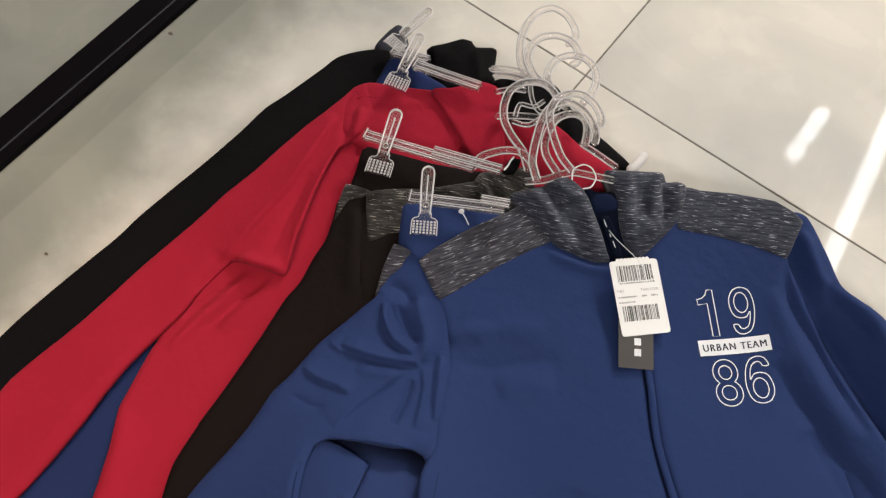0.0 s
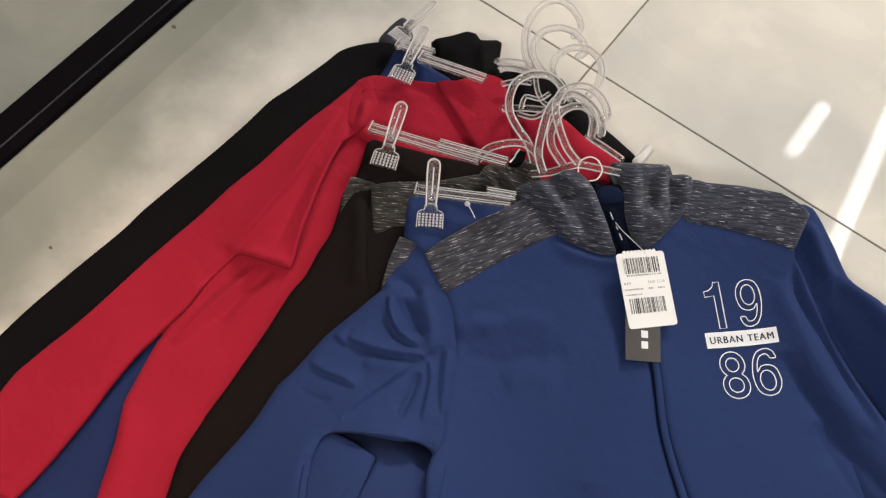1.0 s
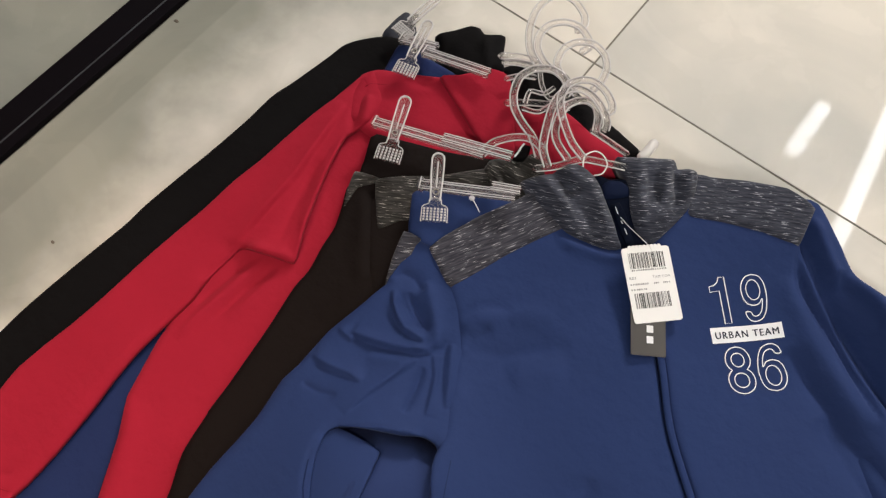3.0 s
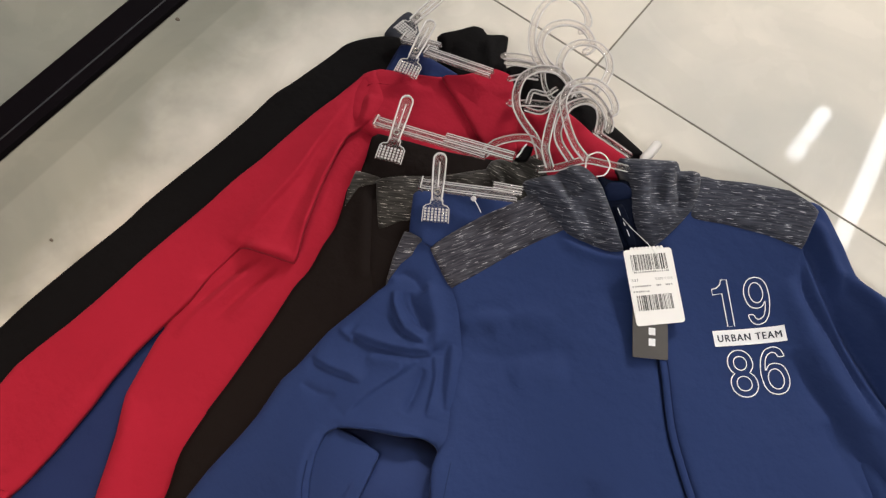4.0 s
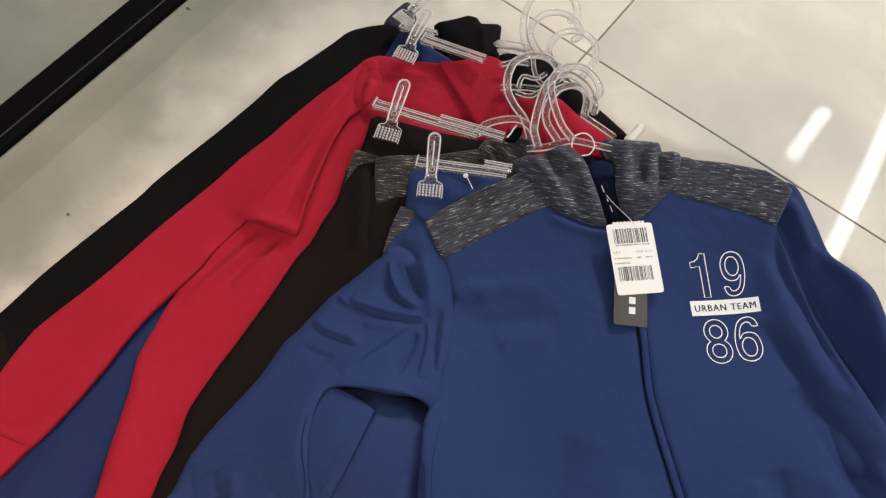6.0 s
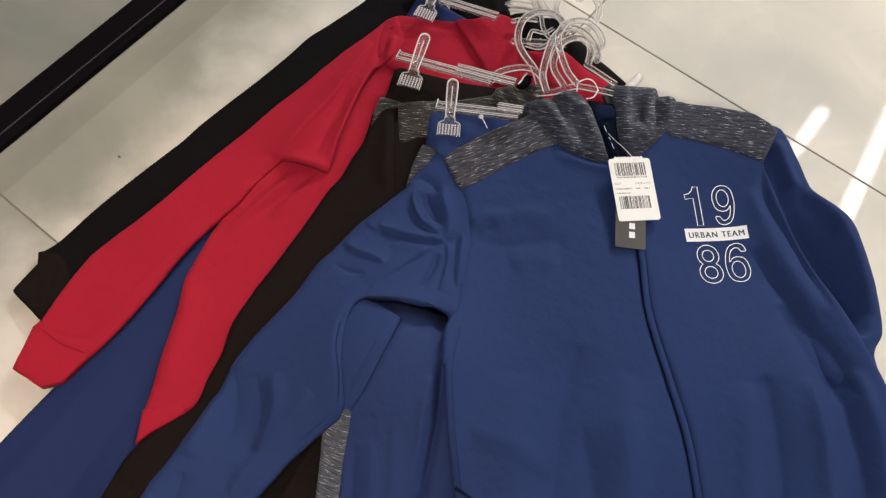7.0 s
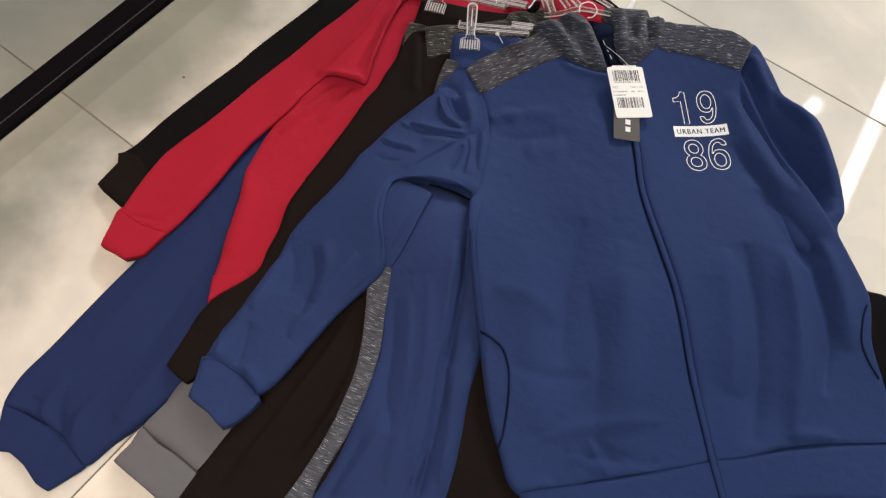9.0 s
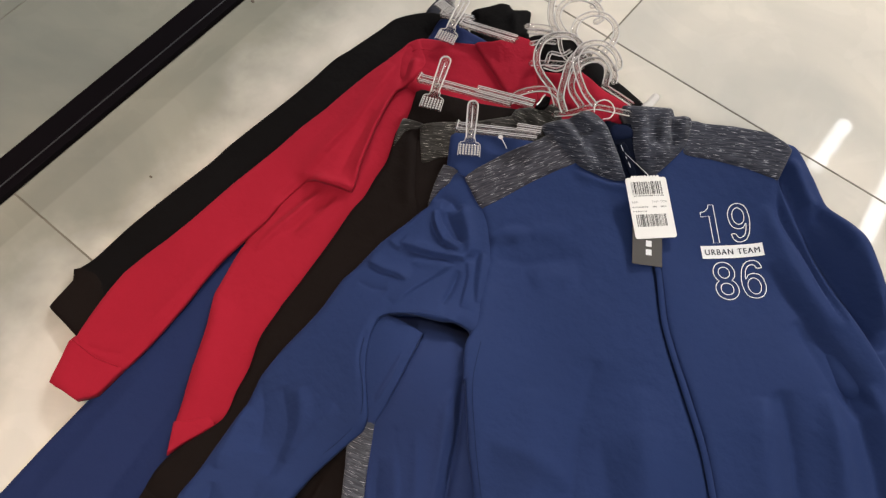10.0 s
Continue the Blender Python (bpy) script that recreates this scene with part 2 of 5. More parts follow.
def heap(x, y):
    """Height of the top of the heap of garments above the floor."""
    q = (0.0568 + 0.0354 * x + 0.0829 * y - 0.171 * x * x + 0.0272 * x * y - 0.0261 * y * y
         - 0.0323 * np.exp(-((x - 0.38) ** 2 + (y - 0.55) ** 2) / 0.0196) + 0.0508 * np.exp(-((x - 0.12) ** 2 + (y - 0.13) ** 2) / 0.0121))
    return (q + 0.012 + np.sqrt((q - 0.012) ** 2 + 0.0001)) / 2


def level(x, y, off):
    """Height of a layer that lies off metres above (below: minus) the heap's top, never under the floor."""
    h = heap(x, y)
    return np.maximum(h + off * np.clip(h / 0.085, 0, 1), 0.004 + (off + 0.05) * 0.06)


def rumple(x, y):
    """Slow waves of the cloth."""
    return (0.0030 * np.sin(9.5 * x - 14 * y + 1.1 * np.sin(7 * x + 3)) * np.sin(13 * x + 6 * y + 0.4) + 0.0016 * np.sin(17 * x + 9 * y + 0.6 * np.sin(23 * y)) * np.sin(11 * y - 13 * x + 1.3)
            + 0.0008 * np.sin(41 * x - 27 * y + 2 * np.sin(9 * x)) * np.sin(33 * y + 19 * x))


def spline(pts, step, closed=True, tense=0.85):
    """Catmull-Rom curve through the points, sampled about every step metres."""
    p = np.array(pts, float)
    k, out = len(p), []
    for i in range(k if closed else k - 1):
        if closed:
            a, b, c, d = p[i - 1], p[i], p[(i + 1) % k], p[(i + 2) % k]
        else:
            a, b, c, d = p[max(i - 1, 0)], p[i], p[i + 1], p[min(i + 2, k - 1)]
        m = max(1, int(np.linalg.norm(c - b) / step))
        for s in range(m):
            t = s / m
            # half-tension keeps cut corners fairly crisp
            out.append(b + t * (c - b) * (1 - tense) + tense * 0.5 * ((c - a) * t + (2 * a - 5 * b + 4 * c - d) * t * t + (3 * b - a - 3 * c + d) * t ** 3))
    if not closed:
        out.append(p[-1])
    return np.array(out)



def edge_distance(q, ring):
    a, b = ring, np.roll(ring, -1, 0)
    ab = b - a
    best = np.full(len(q), 9.0)
    for i in range(len(a)):
        w = q - a[i]
        t = np.clip((w @ ab[i]) / max(ab[i] @ ab[i], 1e-12), 0, 1)
        best = np.minimum(best, np.hypot(*(w - t[:, None] * ab[i]).T))
    return best


def inside(q, ring):
    x, y = q.T
    odd = np.zeros(len(q), bool)
    a, b = ring, np.roll(ring, -1, 0)
    for (x0, y0), (x1, y1) in zip(a, b):
        if y0 != y1:
            odd ^= ((y0 > y) != (y1 > y)) & (x < (x1 - x0) * (y - y0) / (y1 - y0) + x0)
    return odd


@functools.lru_cache(None)
def fold_line(points):
    p = np.array(points, float)
    if len(p) > 2:
        p = spline(p, 0.012, closed=False)
    return p, np.concatenate([[0], np.cumsum(np.linalg.norm(np.diff(p, axis=0), axis=1))])


def fold_height(x, y, folds):
    """Creases (minus) and ridges: each runs through two or more points with a half-width and a height, and tapers at its ends.
    A negative half-width makes a lap: the cloth on the line's left stands up and breaks off sharply along it."""
    z = np.zeros(len(x))
    for *line, width, high in folds:
        lap, width = width < 0, abs(width)
        p, run = fold_line(tuple(line[0]) if len(line) == 1 else tuple(line))
        near, along, left = np.full(len(x), 9.0), np.zeros(len(x)), np.zeros(len(x))
        box_ = (x > p[:, 0].min() - 6 * width) & (x < p[:, 0].max() + 6 * width) & (y > p[:, 1].min() - 6 * width) & (y < p[:, 1].max() + 6 * width)
        k = np.nonzero(box_)[0]
        if not len(k):
            continue
        for i in range(len(p) - 1):
            v = p[i + 1] - p[i]
            n2 = max(v @ v, 1e-12)
            t = np.clip(((x[k] - p[i, 0]) * v[0] + (y[k] - p[i, 1]) * v[1]) / n2, 0, 1)
            d = np.hypot(x[k] - p[i, 0] - t * v[0], y[k] - p[i, 1] - t * v[1])
            better = d < near[k]
            left[k] = np.where(better, np.sign(v[0] * (y[k] - p[i, 1]) - v[1] * (x[k] - p[i, 0])), left[k])
            near[k] = np.where(better, d, near[k])
            along[k] = np.where(better, (run[i] + t * math.sqrt(n2)) / run[-1], along[k])
        ends = np.clip(6 * along * (1 - along), 0, 1) ** 0.6
        wide = width * (0.4 + 0.6 * ends)
        if lap:
            side = 1 / (1 + np.exp(-left * near / 0.0008))
            z += high * ends * (side * np.exp(-(near / width) ** 1.5) - (1 - side) * 0.4 * np.exp(-near / 0.0030))
            continue
        z += high * ends * np.exp(-(near / wide) ** (1.05 if high < 0 else 1.7))
    return z


def surface(x, y, off, folds=()):
    x, y = np.atleast_1d(np.asarray(x, float)), np.atleast_1d(np.asarray(y, float))
    z = level(x, y, off) + rumple(x, y) * np.clip(heap(x, y) / 0.06, 0.1, 1)
    return z + fold_height(x, y, folds)


def cloth(name, parent, mat, off, pts, drop=0.008, roll=0.016, skirt=0.010, grain=0.0, folds=(), label="", step=0.006, ribs=0.0, tense=0.85):
    """A panel of cloth lying on the heap: its cut outline, edges rolled down by drop over roll metres, and a closed underside."""
    ring = spline(pts, step, True, tense)
    lo, hi = ring.min(0), ring.max(0)
    gx, gy = np.meshgrid(np.arange(lo[0], hi[0], step), np.arange(lo[1], hi[1], step * 0.87))
    gx[1::2] += step / 2
    grid = np.stack([gx.ravel(), gy.ravel()], 1)
    grid = grid[inside(grid, ring)]
    grid = grid[edge_distance(grid, ring) > min(0.75 * roll + 0.002, 0.012)]
    nxt, prv = np.roll(ring, -1, 0), np.roll(ring, 1, 0)
    tang = nxt - prv
    area = np.sum(ring[:, 0] * nxt[:, 1] - nxt[:, 0] * ring[:, 1])
    normal = np.stack([-tang[:, 1], tang[:, 0]], 1) * (1 if area > 0 else -1)
    normal /= np.maximum(np.linalg.norm(normal, axis=1), 1e-9)[:, None]
    rows = [grid]
    for d in (0.06, 0.2, 0.45, 0.8):
        inner = ring + normal * d * min(roll, 0.012)
        keep = inside(inner, ring)
        inner = inner[keep]
        if len(inner):
            rows.append(inner[edge_distance(inner, ring) > 0.85 * d * min(roll, 0.012)])
    pts2 = np.concatenate(rows)
    k = len(ring)
    allp = [Vector(p) for p in np.concatenate([ring, pts2])]
    vs, es, fs, *_ = geometry.delaunay_2d_cdt(allp, [], [list(range(k))], 1, 1e-6)
    q = np.array([tuple(v) for v in vs])
    x, y = q.T
    d = np.clip(edge_distance(q, ring) / roll, 0, 1)
    z = surface(x, y, off, folds) - drop * (1 - np.sqrt(np.clip(1 - (1 - d) ** 2, 0, 1)))
    if ribs:
        ca, sa = math.cos(radians(grain)), math.sin(radians(grain))
        z += ribs * np.sin((x * -sa + y * ca) * 2 * math.pi / 0.0045)
    z = np.maximum(z, 0.0025)
    bm = bmesh.new()
    verts = [bm.verts.new((a, b, c)) for a, b, c in zip(x, y, z)]
    for f in fs:
        if len(set(f)) > 2:
            try:
                bm.faces.new([verts[i] for i in f])
            except ValueError:
                pass
    rim = [e for e in bm.edges if len(e.link_faces) == 1]
    got = bmesh.ops.extrude_edge_only(bm, edges=rim)
    low = [v for v in got["geom"] if isinstance(v, bmesh.types.BMVert)]
    for v in low:
        v.co.z = max(0.0012, v.co.z - skirt)
    bmesh.ops.holes_fill(bm, edges=[e for e in got["geom"] if isinstance(e, bmesh.types.BMEdge)], sides=0)
    bmesh.ops.recalc_face_normals(bm, faces=bm.faces)
    layer = bm.loops.layers.uv.new("UVMap")
    ca, sa = math.cos(radians(grain)), math.sin(radians(grain))
    for f in bm.faces:
        f.smooth = len(f.verts) < 12
        for c in f.loops:
            px, py, pz = c.vert.co
            c[layer].uv = (px * ca + py * sa, py * ca - px * sa + pz * 0.7)
    return part(name, bm, mat, parent, label)


def strip(name, parent, mat, off, pts, width, high=0.001, folds=(), step=0.006, label="", twin=0.0, shift=0.0):
    """A narrow ribbon (seam, zip, tape) lying on a layer."""
    line = spline(pts, step, closed=False)
    t = np.gradient(line, axis=0)
    nrm = np.stack([-t[:, 1], t[:, 0]], 1) / np.linalg.norm(t, axis=1)[:, None]
    bm = bmesh.new()
    section = ((-1, -0.002), (-0.8, 0.6 * high), (-twin, high), (twin, high), (0.8, 0.6 * high), (1, -0.002)) if twin else ((-1, -0.002), (-0.6, 0.8 * high), (0, high), (0.6, 0.8 * high), (1, -0.002))
    rows = []
    for across, h in section:
        c = line + nrm * (across * width / 2 + shift)
        z = surface(c[:, 0], c[:, 1], off, folds) + h
        rows.append([bm.verts.new((px, py, pz)) for (px, py), pz in zip(c, z)])
    rings = list(zip(*rows))
    for a, b in zip(rings, rings[1:]):
        for i in range(len(a) - 1):
            bm.faces.new((a[i], a[i + 1], b[i + 1], b[i]))
        bm.faces.new((a[-1], a[0], b[0], b[-1]))
    bm.faces.new(rings[0])
    bm.faces.new(rings[-1])
    bmesh.ops.recalc_face_normals(bm, faces=bm.faces)
    layer = bm.loops.layers.uv.new("UVMap")
    for f in bm.faces:
        for c in f.loops:
            c[layer].uv = (c.vert.co.x, c.vert.co.y)
    return part(name, bm, mat, parent, label, smooth=True)


def tube(name, parent, mat, pts, radius, flat=1.0, label="", step=0.004, sides=10, shift=0.0):
    """A moulded bar of oval section along a smooth line in space."""
    line = spline(pts, step, closed=False)
    t = np.gradient(line, axis=0)
    t /= np.linalg.norm(t, axis=1)[:, None]
    side = np.cross(t, (0, 0, 1.0))
    side /= np.linalg.norm(side, axis=1)[:, None]
    up = np.cross(side, t)
    line = line + side * shift
    bm = bmesh.new()
    rings = []
    # a rounded cap at both ends
    caps = ((0.97, 0.25), (0.80, 0.60), (0.45, 0.89))
    stations = [(line[0] - t[0] * radius * a, side[0], up[0], b) for a, b in caps]
    stations += [(p, s, u, 1.0) for p, s, u in zip(line, side, up)]
    stations += [(line[-1] + t[-1] * radius * a, side[-1], up[-1], b) for a, b in reversed(caps)]
    for p, s, u, swell in stations:
        cap = radius * swell
        rings.append([bm.verts.new(p + cap * (math.cos(a) * s + flat * math.sin(a) * u)) for a in np.linspace(0, 2 * math.pi, sides, endpoint=False)])
    for a, b in zip(rings, rings[1:]):
        for i in range(sides):
            bm.faces.new((a[i], a[(i + 1) % sides], b[(i + 1) % sides], b[i]))
    bm.faces.new(rings[0])
    bm.faces.new(rings[-1])
    bmesh.ops.recalc_face_normals(bm, faces=bm.faces)
    return part(name, bm, mat, parent, label, smooth=True)


def frame_on(a, b, lift=0.0):
    """A pose on the plane of the heap: origin a, x towards b, z up from the cloth."""
    a, b = Vector(a), Vector(b)
    a.z += lift
    b.z += lift
    x = (b - a).normalized()
    y = Vector((0, 0, 1)).cross(x).normalized()
    z = x.cross(y)
    m = Matrix((x, y, z)).transposed().to_4x4()
    m.translation = a
    return m


# ---- the room ----
floor = tagged(new("floor"), "polished cream porcelain tile floor with thin grey joints", "floor", kind="structure")
bm = bmesh.new()
box(bm, -4, 4.8, -4, 7.2, -0.06, -0.0012)
part("grout", bm, GROUT, floor)

STRIP0, STRIP1 = -0.574, -0.517
track = tagged(new("floor_track"), "black anodised metal floor track with a central groove", "track", kind="structure")
bm = bmesh.new()
mid = -0.535
box(bm, STRIP0, mid - 0.0016, -4, 7.2, -0.001, 0.010, 0.0012)
part("rail", bm, METAL_BLACK, track)
bm = bmesh.new()
box(bm, mid + 0.0016, STRIP1, -4, 7.2, -0.001, 0.010, 0.0012)
part("rail", bm, METAL_BLACK, track)
# Paler than the rails: the groove's highlight is put into its colour.
bm = bmesh.new()
box(bm, mid - 0.0016, mid + 0.0016, -4, 7.2, -0.001, 0.0085)
part("groove", bm, GROOVE, track)

ceiling = box(bmesh.new(), -4.1, 4.9, -4.1, 7.3, ROOM_H, ROOM_H + 0.1)
tagged(finish(ceiling, "ceiling", PLASTER), "off-white painted ceiling", "ceiling", kind="structure")
# wall_west is unseen, added dark to cut bounce light at the floor's left.
for nm, (a, b, c, d) in (("wall_north", (-4.1, 4.9, 7.2, 7.35)), ("wall_south", (-4.1, 4.9, -4.15, -4.0)), ("wall_east", (4.8, 4.95, -4, 7.2)), ("wall_west", (-1.95, -1.8, -4, 7.2))):
    dark = nm == "wall_west"
    tagged(finish(box(bmesh.new(), a, b, c, d, -0.06, ROOM_H), nm, DARK_WALL if dark else WALL), "unseen dark brown wall, added to cut bounce light" if dark else "plain beige painted shop wall", "wall", kind="structure")


def light_fitting(x, y, sx, sy, turn=0.0):
    ob = thing("ceiling_light", "flat white ceiling light panel, switched on; four of five added unseen", "ceiling light", "ceiling lights")
    ob.matrix_world = pose(x, y, ROOM_H, 0, 0, turn)
    part("housing", box(bmesh.new(), -sx / 2 - 0.012, sx / 2 + 0.012, -sy / 2 - 0.012, sy / 2 + 0.012, -0.05, -0.001, 0.004), CARD, ob)
    part("diffuser", box(bmesh.new(), -sx / 2, sx / 2, -sy / 2, sy / 2, -0.066, -0.0505, 0.004), LAMP, ob, "glowing white diffuser")
    return ob


light_fitting(0.83, 3.15, 0.085, 1.7, 7)
# These four are unseen, added as fittings for the area lamps.
light_fitting(-1.0, 5.7, 1.2, 0.3)
light_fitting(2.6, 3.6, 0.3, 1.2)
light_fitting(2.9, -0.6, 0.3, 1.2)
light_fitting(0.6, -1.7, 1.2, 0.3)
bulb = thing("ceiling_light", "short bright ceiling lamp with three bulbs, switched on", "ceiling light", at=(0.43, 3.34, ROOM_H))
part("housing", box(bmesh.new(), -0.05, 0.05, -0.22, 0.22, -0.05, -0.001, 0.01), CARD, bulb)
for k in (-0.14, 0.0, 0.14):
    bm = bmesh.new()
    bmesh.ops.create_uvsphere(bm, u_segments=16, v_segments=10, radius=0.048, matrix=Matrix.Translation((0, k, -0.09)))
    part("bulb", bm, LAMP, bulb, "glowing white bulb", smooth=True)

# ---- garments at the bottom and back of the heap ----
blue_jacket = thing("jacket", "slate grey jacket showing one shoulder at the back of the heap", "jacket", "sports jackets", at=(0, 0, 0))
cloth("shoulder", blue_jacket, SLATE, -0.042, [(-0.246, 0.630), (-0.250, 0.661), (-0.246, 0.682), (-0.234, 0.683), (-0.212, 0.665), (-0.198, 0.637), (-0.208, 0.618)], drop=0.012, skirt=0.09)

black_jacket = thing("jacket", "plain black sweatshirt jacket lying flat under red jackets", "jacket", "sports jackets")
cloth("sleeve", black_jacket, BLACK_COLD, -0.036, [(-0.126, 0.613), (-0.182, 0.642), (-0.229, 0.633), (-0.254, 0.614), (-0.274, 0.587), (-0.279, 0.557), (-0.288, 0.498), (-0.296, 0.464), (-0.297, 0.417), (-0.301, 0.375), (-0.310, 0.311), (-0.317, 0.252), (-0.318, 0.212), (-0.327, 0.138), (-0.334, 0.063), (-0.336, 0.003), (-0.342, -0.025), (-0.328, -0.036), (-0.264, -0.050), (-0.237, 0.008), (-0.211, 0.133), (-0.199, 0.268), (-0.196, 0.454), (-0.183, 0.528), (-0.163, 0.576)], drop=0.007, roll=0.011, skirt=0.09)
cloth("cuff", black_jacket, BLACK, -0.034, [(-0.345, -0.026), (-0.332, -0.038), (-0.328, -0.084), (-0.294, -0.087), (-0.246, -0.089), (-0.248, -0.040), (-0.304, -0.010), (-0.331, -0.012)], drop=0.0028, roll=0.008, ribs=0.0004, grain=75, tense=0.25)
cloth("hood", black_jacket, BLACK_COLD, -0.026, [(-0.180, 0.664), (-0.163, 0.686), (-0.150, 0.704), (-0.136, 0.708), (-0.125, 0.703), (-0.102, 0.717), (-0.087, 0.691), (-0.069, 0.667), (-0.074, 0.642), (-0.112, 0.618), (-0.150, 0.641)], drop=0.012, skirt=0.08, folds=[((-0.156, 0.657), (-0.113, 0.631), 0.008, -0.006), ((-0.119, 0.693), (-0.078, 0.644), 0.006, 0.005)], tense=0.45)
cloth("shoulder", black_jacket, BLACK_COLD, -0.034, [(-0.076, 0.671), (-0.061, 0.695), (-0.035, 0.703), (-0.006, 0.719), (0.023, 0.704), (0.048, 0.698), (0.073, 0.688), (0.106, 0.683), (0.141, 0.673), (0.124, 0.636), (0.074, 0.622), (-0.022, 0.634)], drop=0.012, skirt=0.09)

back_trousers = thing("trousers", "navy track trousers, waistband held by a clip hanger", "trousers", "track trousers")
cloth("waistband", back_trousers, PANTS_NAVY_DARKER, -0.028, [(-0.210, 0.623), (-0.201, 0.580), (-0.191, 0.557), (-0.105, 0.609), (-0.110, 0.628), (-0.162, 0.628), (-0.195, 0.629)], drop=0.006, roll=0.008, tense=0.25)

navy_trousers_low = thing("trousers", "navy track trousers leg with ribbed cuff on the floor", "trousers", "track trousers")
cloth("leg", navy_trousers_low, PANTS_NAVY_DARKER, -0.044, [(-0.186, 0.198), (-0.189, 0.097), (-0.185, 0.006), (-0.183, -0.080), (-0.184, -0.148), (-0.182, -0.237), (-0.180, -0.301), (-0.180, -0.357), (-0.164, -0.400), (-0.127, -0.386), (-0.075, -0.380), (-0.017, -0.387), (-0.007, -0.341), (0.004, -0.294), (0.008, -0.224), (-0.003, -0.118), (-0.037, 0.037)], drop=0.007, roll=0.011, skirt=0.05, folds=[([(-0.064, -0.381), (-0.097, -0.359), (-0.114, -0.331)], 0.006, -0.006), ([(-0.105, -0.379), (-0.120, -0.356), (-0.129, -0.313)], 0.008, 0.005), ([(-0.045, -0.376), (-0.068, -0.346), (-0.073, -0.300)], 0.008, 0.006), ([(-0.026, -0.323), (-0.030, -0.246), (-0.040, -0.149)], 0.018, 0.008), ([(-0.066, -0.233), (-0.084, -0.139), (-0.103, -0.015)], 0.016, -0.007), ([(-0.136, -0.266), (-0.143, -0.162), (-0.151, -0.039)], 0.014, 0.006), ([(-0.148, -0.368), (-0.126, -0.371), (-0.122, -0.380)], 0.005, -0.004)])
cloth("cuff", navy_trousers_low, PANTS_NAVY_DARKER, -0.042, [(-0.166, -0.396), (-0.126, -0.444), (-0.108, -0.435), (-0.080, -0.434), (-0.048, -0.440), (-0.029, -0.437), (-0.021, -0.412), (-0.014, -0.385), (-0.054, -0.378), (-0.084, -0.377), (-0.126, -0.386)], drop=0.0028, roll=0.010, ribs=0.0003, grain=55, skirt=0.05, tense=0.25)

grey_trousers = thing("trousers", "grey track trousers leg with cuff on the floor", "trousers", "track trousers")
cloth("leg", grey_trousers, GREY, -0.038, [(0.005, -0.221), (0.008, -0.261), (0.009, -0.305), (0.053, -0.304), (0.113, -0.301), (0.127, -0.251), (0.120, -0.179), (0.045, -0.167)], drop=0.010, roll=0.016, skirt=0.05)
cloth("cuff", grey_trousers, GREY, -0.037, [(0.008, -0.300), (0.013, -0.327), (0.012, -0.357), (0.065, -0.356), (0.126, -0.354), (0.125, -0.300), (0.110, -0.299), (0.071, -0.300), (0.042, -0.304)], drop=0.0028, roll=0.009, ribs=0.0003, grain=60, skirt=0.05, tense=0.25)

black_trousers = thing("trousers", "black track trousers spread under a blue jacket", "trousers", "track trousers")
cloth("leg", black_trousers, BLACK, -0.026, [(0.116, 0.081), (0.108, -0.023), (0.104, -0.103), (0.103, -0.170), (0.104, -0.247), (0.110, -0.348), (0.121, -0.427), (0.235, -0.363), (0.254, -0.235), (0.243, -0.133), (0.193, -0.014)], drop=0.010, roll=0.022, skirt=0.05, folds=[([(0.123, 0.009), (0.134, -0.053), (0.139, -0.129), (0.144, -0.213), (0.148, -0.292)], -0.016, 0.01), ([(0.150, -0.011), (0.178, -0.068), (0.195, -0.134), (0.199, -0.207)], -0.014, 0.01), ([(0.118, -0.035), (0.125, -0.090), (0.125, -0.159), (0.126, -0.226)], 0.01, -0.007), ([(0.171, -0.084), (0.188, -0.149), (0.192, -0.221)], 0.008, -0.006), ([(0.190, -0.152), (0.205, -0.140), (0.212, -0.128)], 0.006, 0.004)])
cloth("leg", black_trousers, BLACK, -0.028, [(0.268, 0.088), (0.318, -0.015), (0.362, -0.113), (0.408, -0.218), (0.505, -0.157), (0.503, -0.055), (0.402, -0.006), (0.323, 0.049)], drop=0.010, roll=0.02, skirt=0.05)
cloth("hem", black_trousers, BLACK_COLD, -0.030, [(0.657, 0.474), (0.693, 0.492), (0.720, 0.499), (0.789, 0.473), (0.818, 0.412), (0.767, 0.370), (0.704, 0.403)], drop=0.008, roll=0.014, skirt=0.03)

# ---- red jackets ----
red_under = thing("jacket", "red sweatshirt jacket with a long sleeve lying flat", "jacket", "sports jackets")
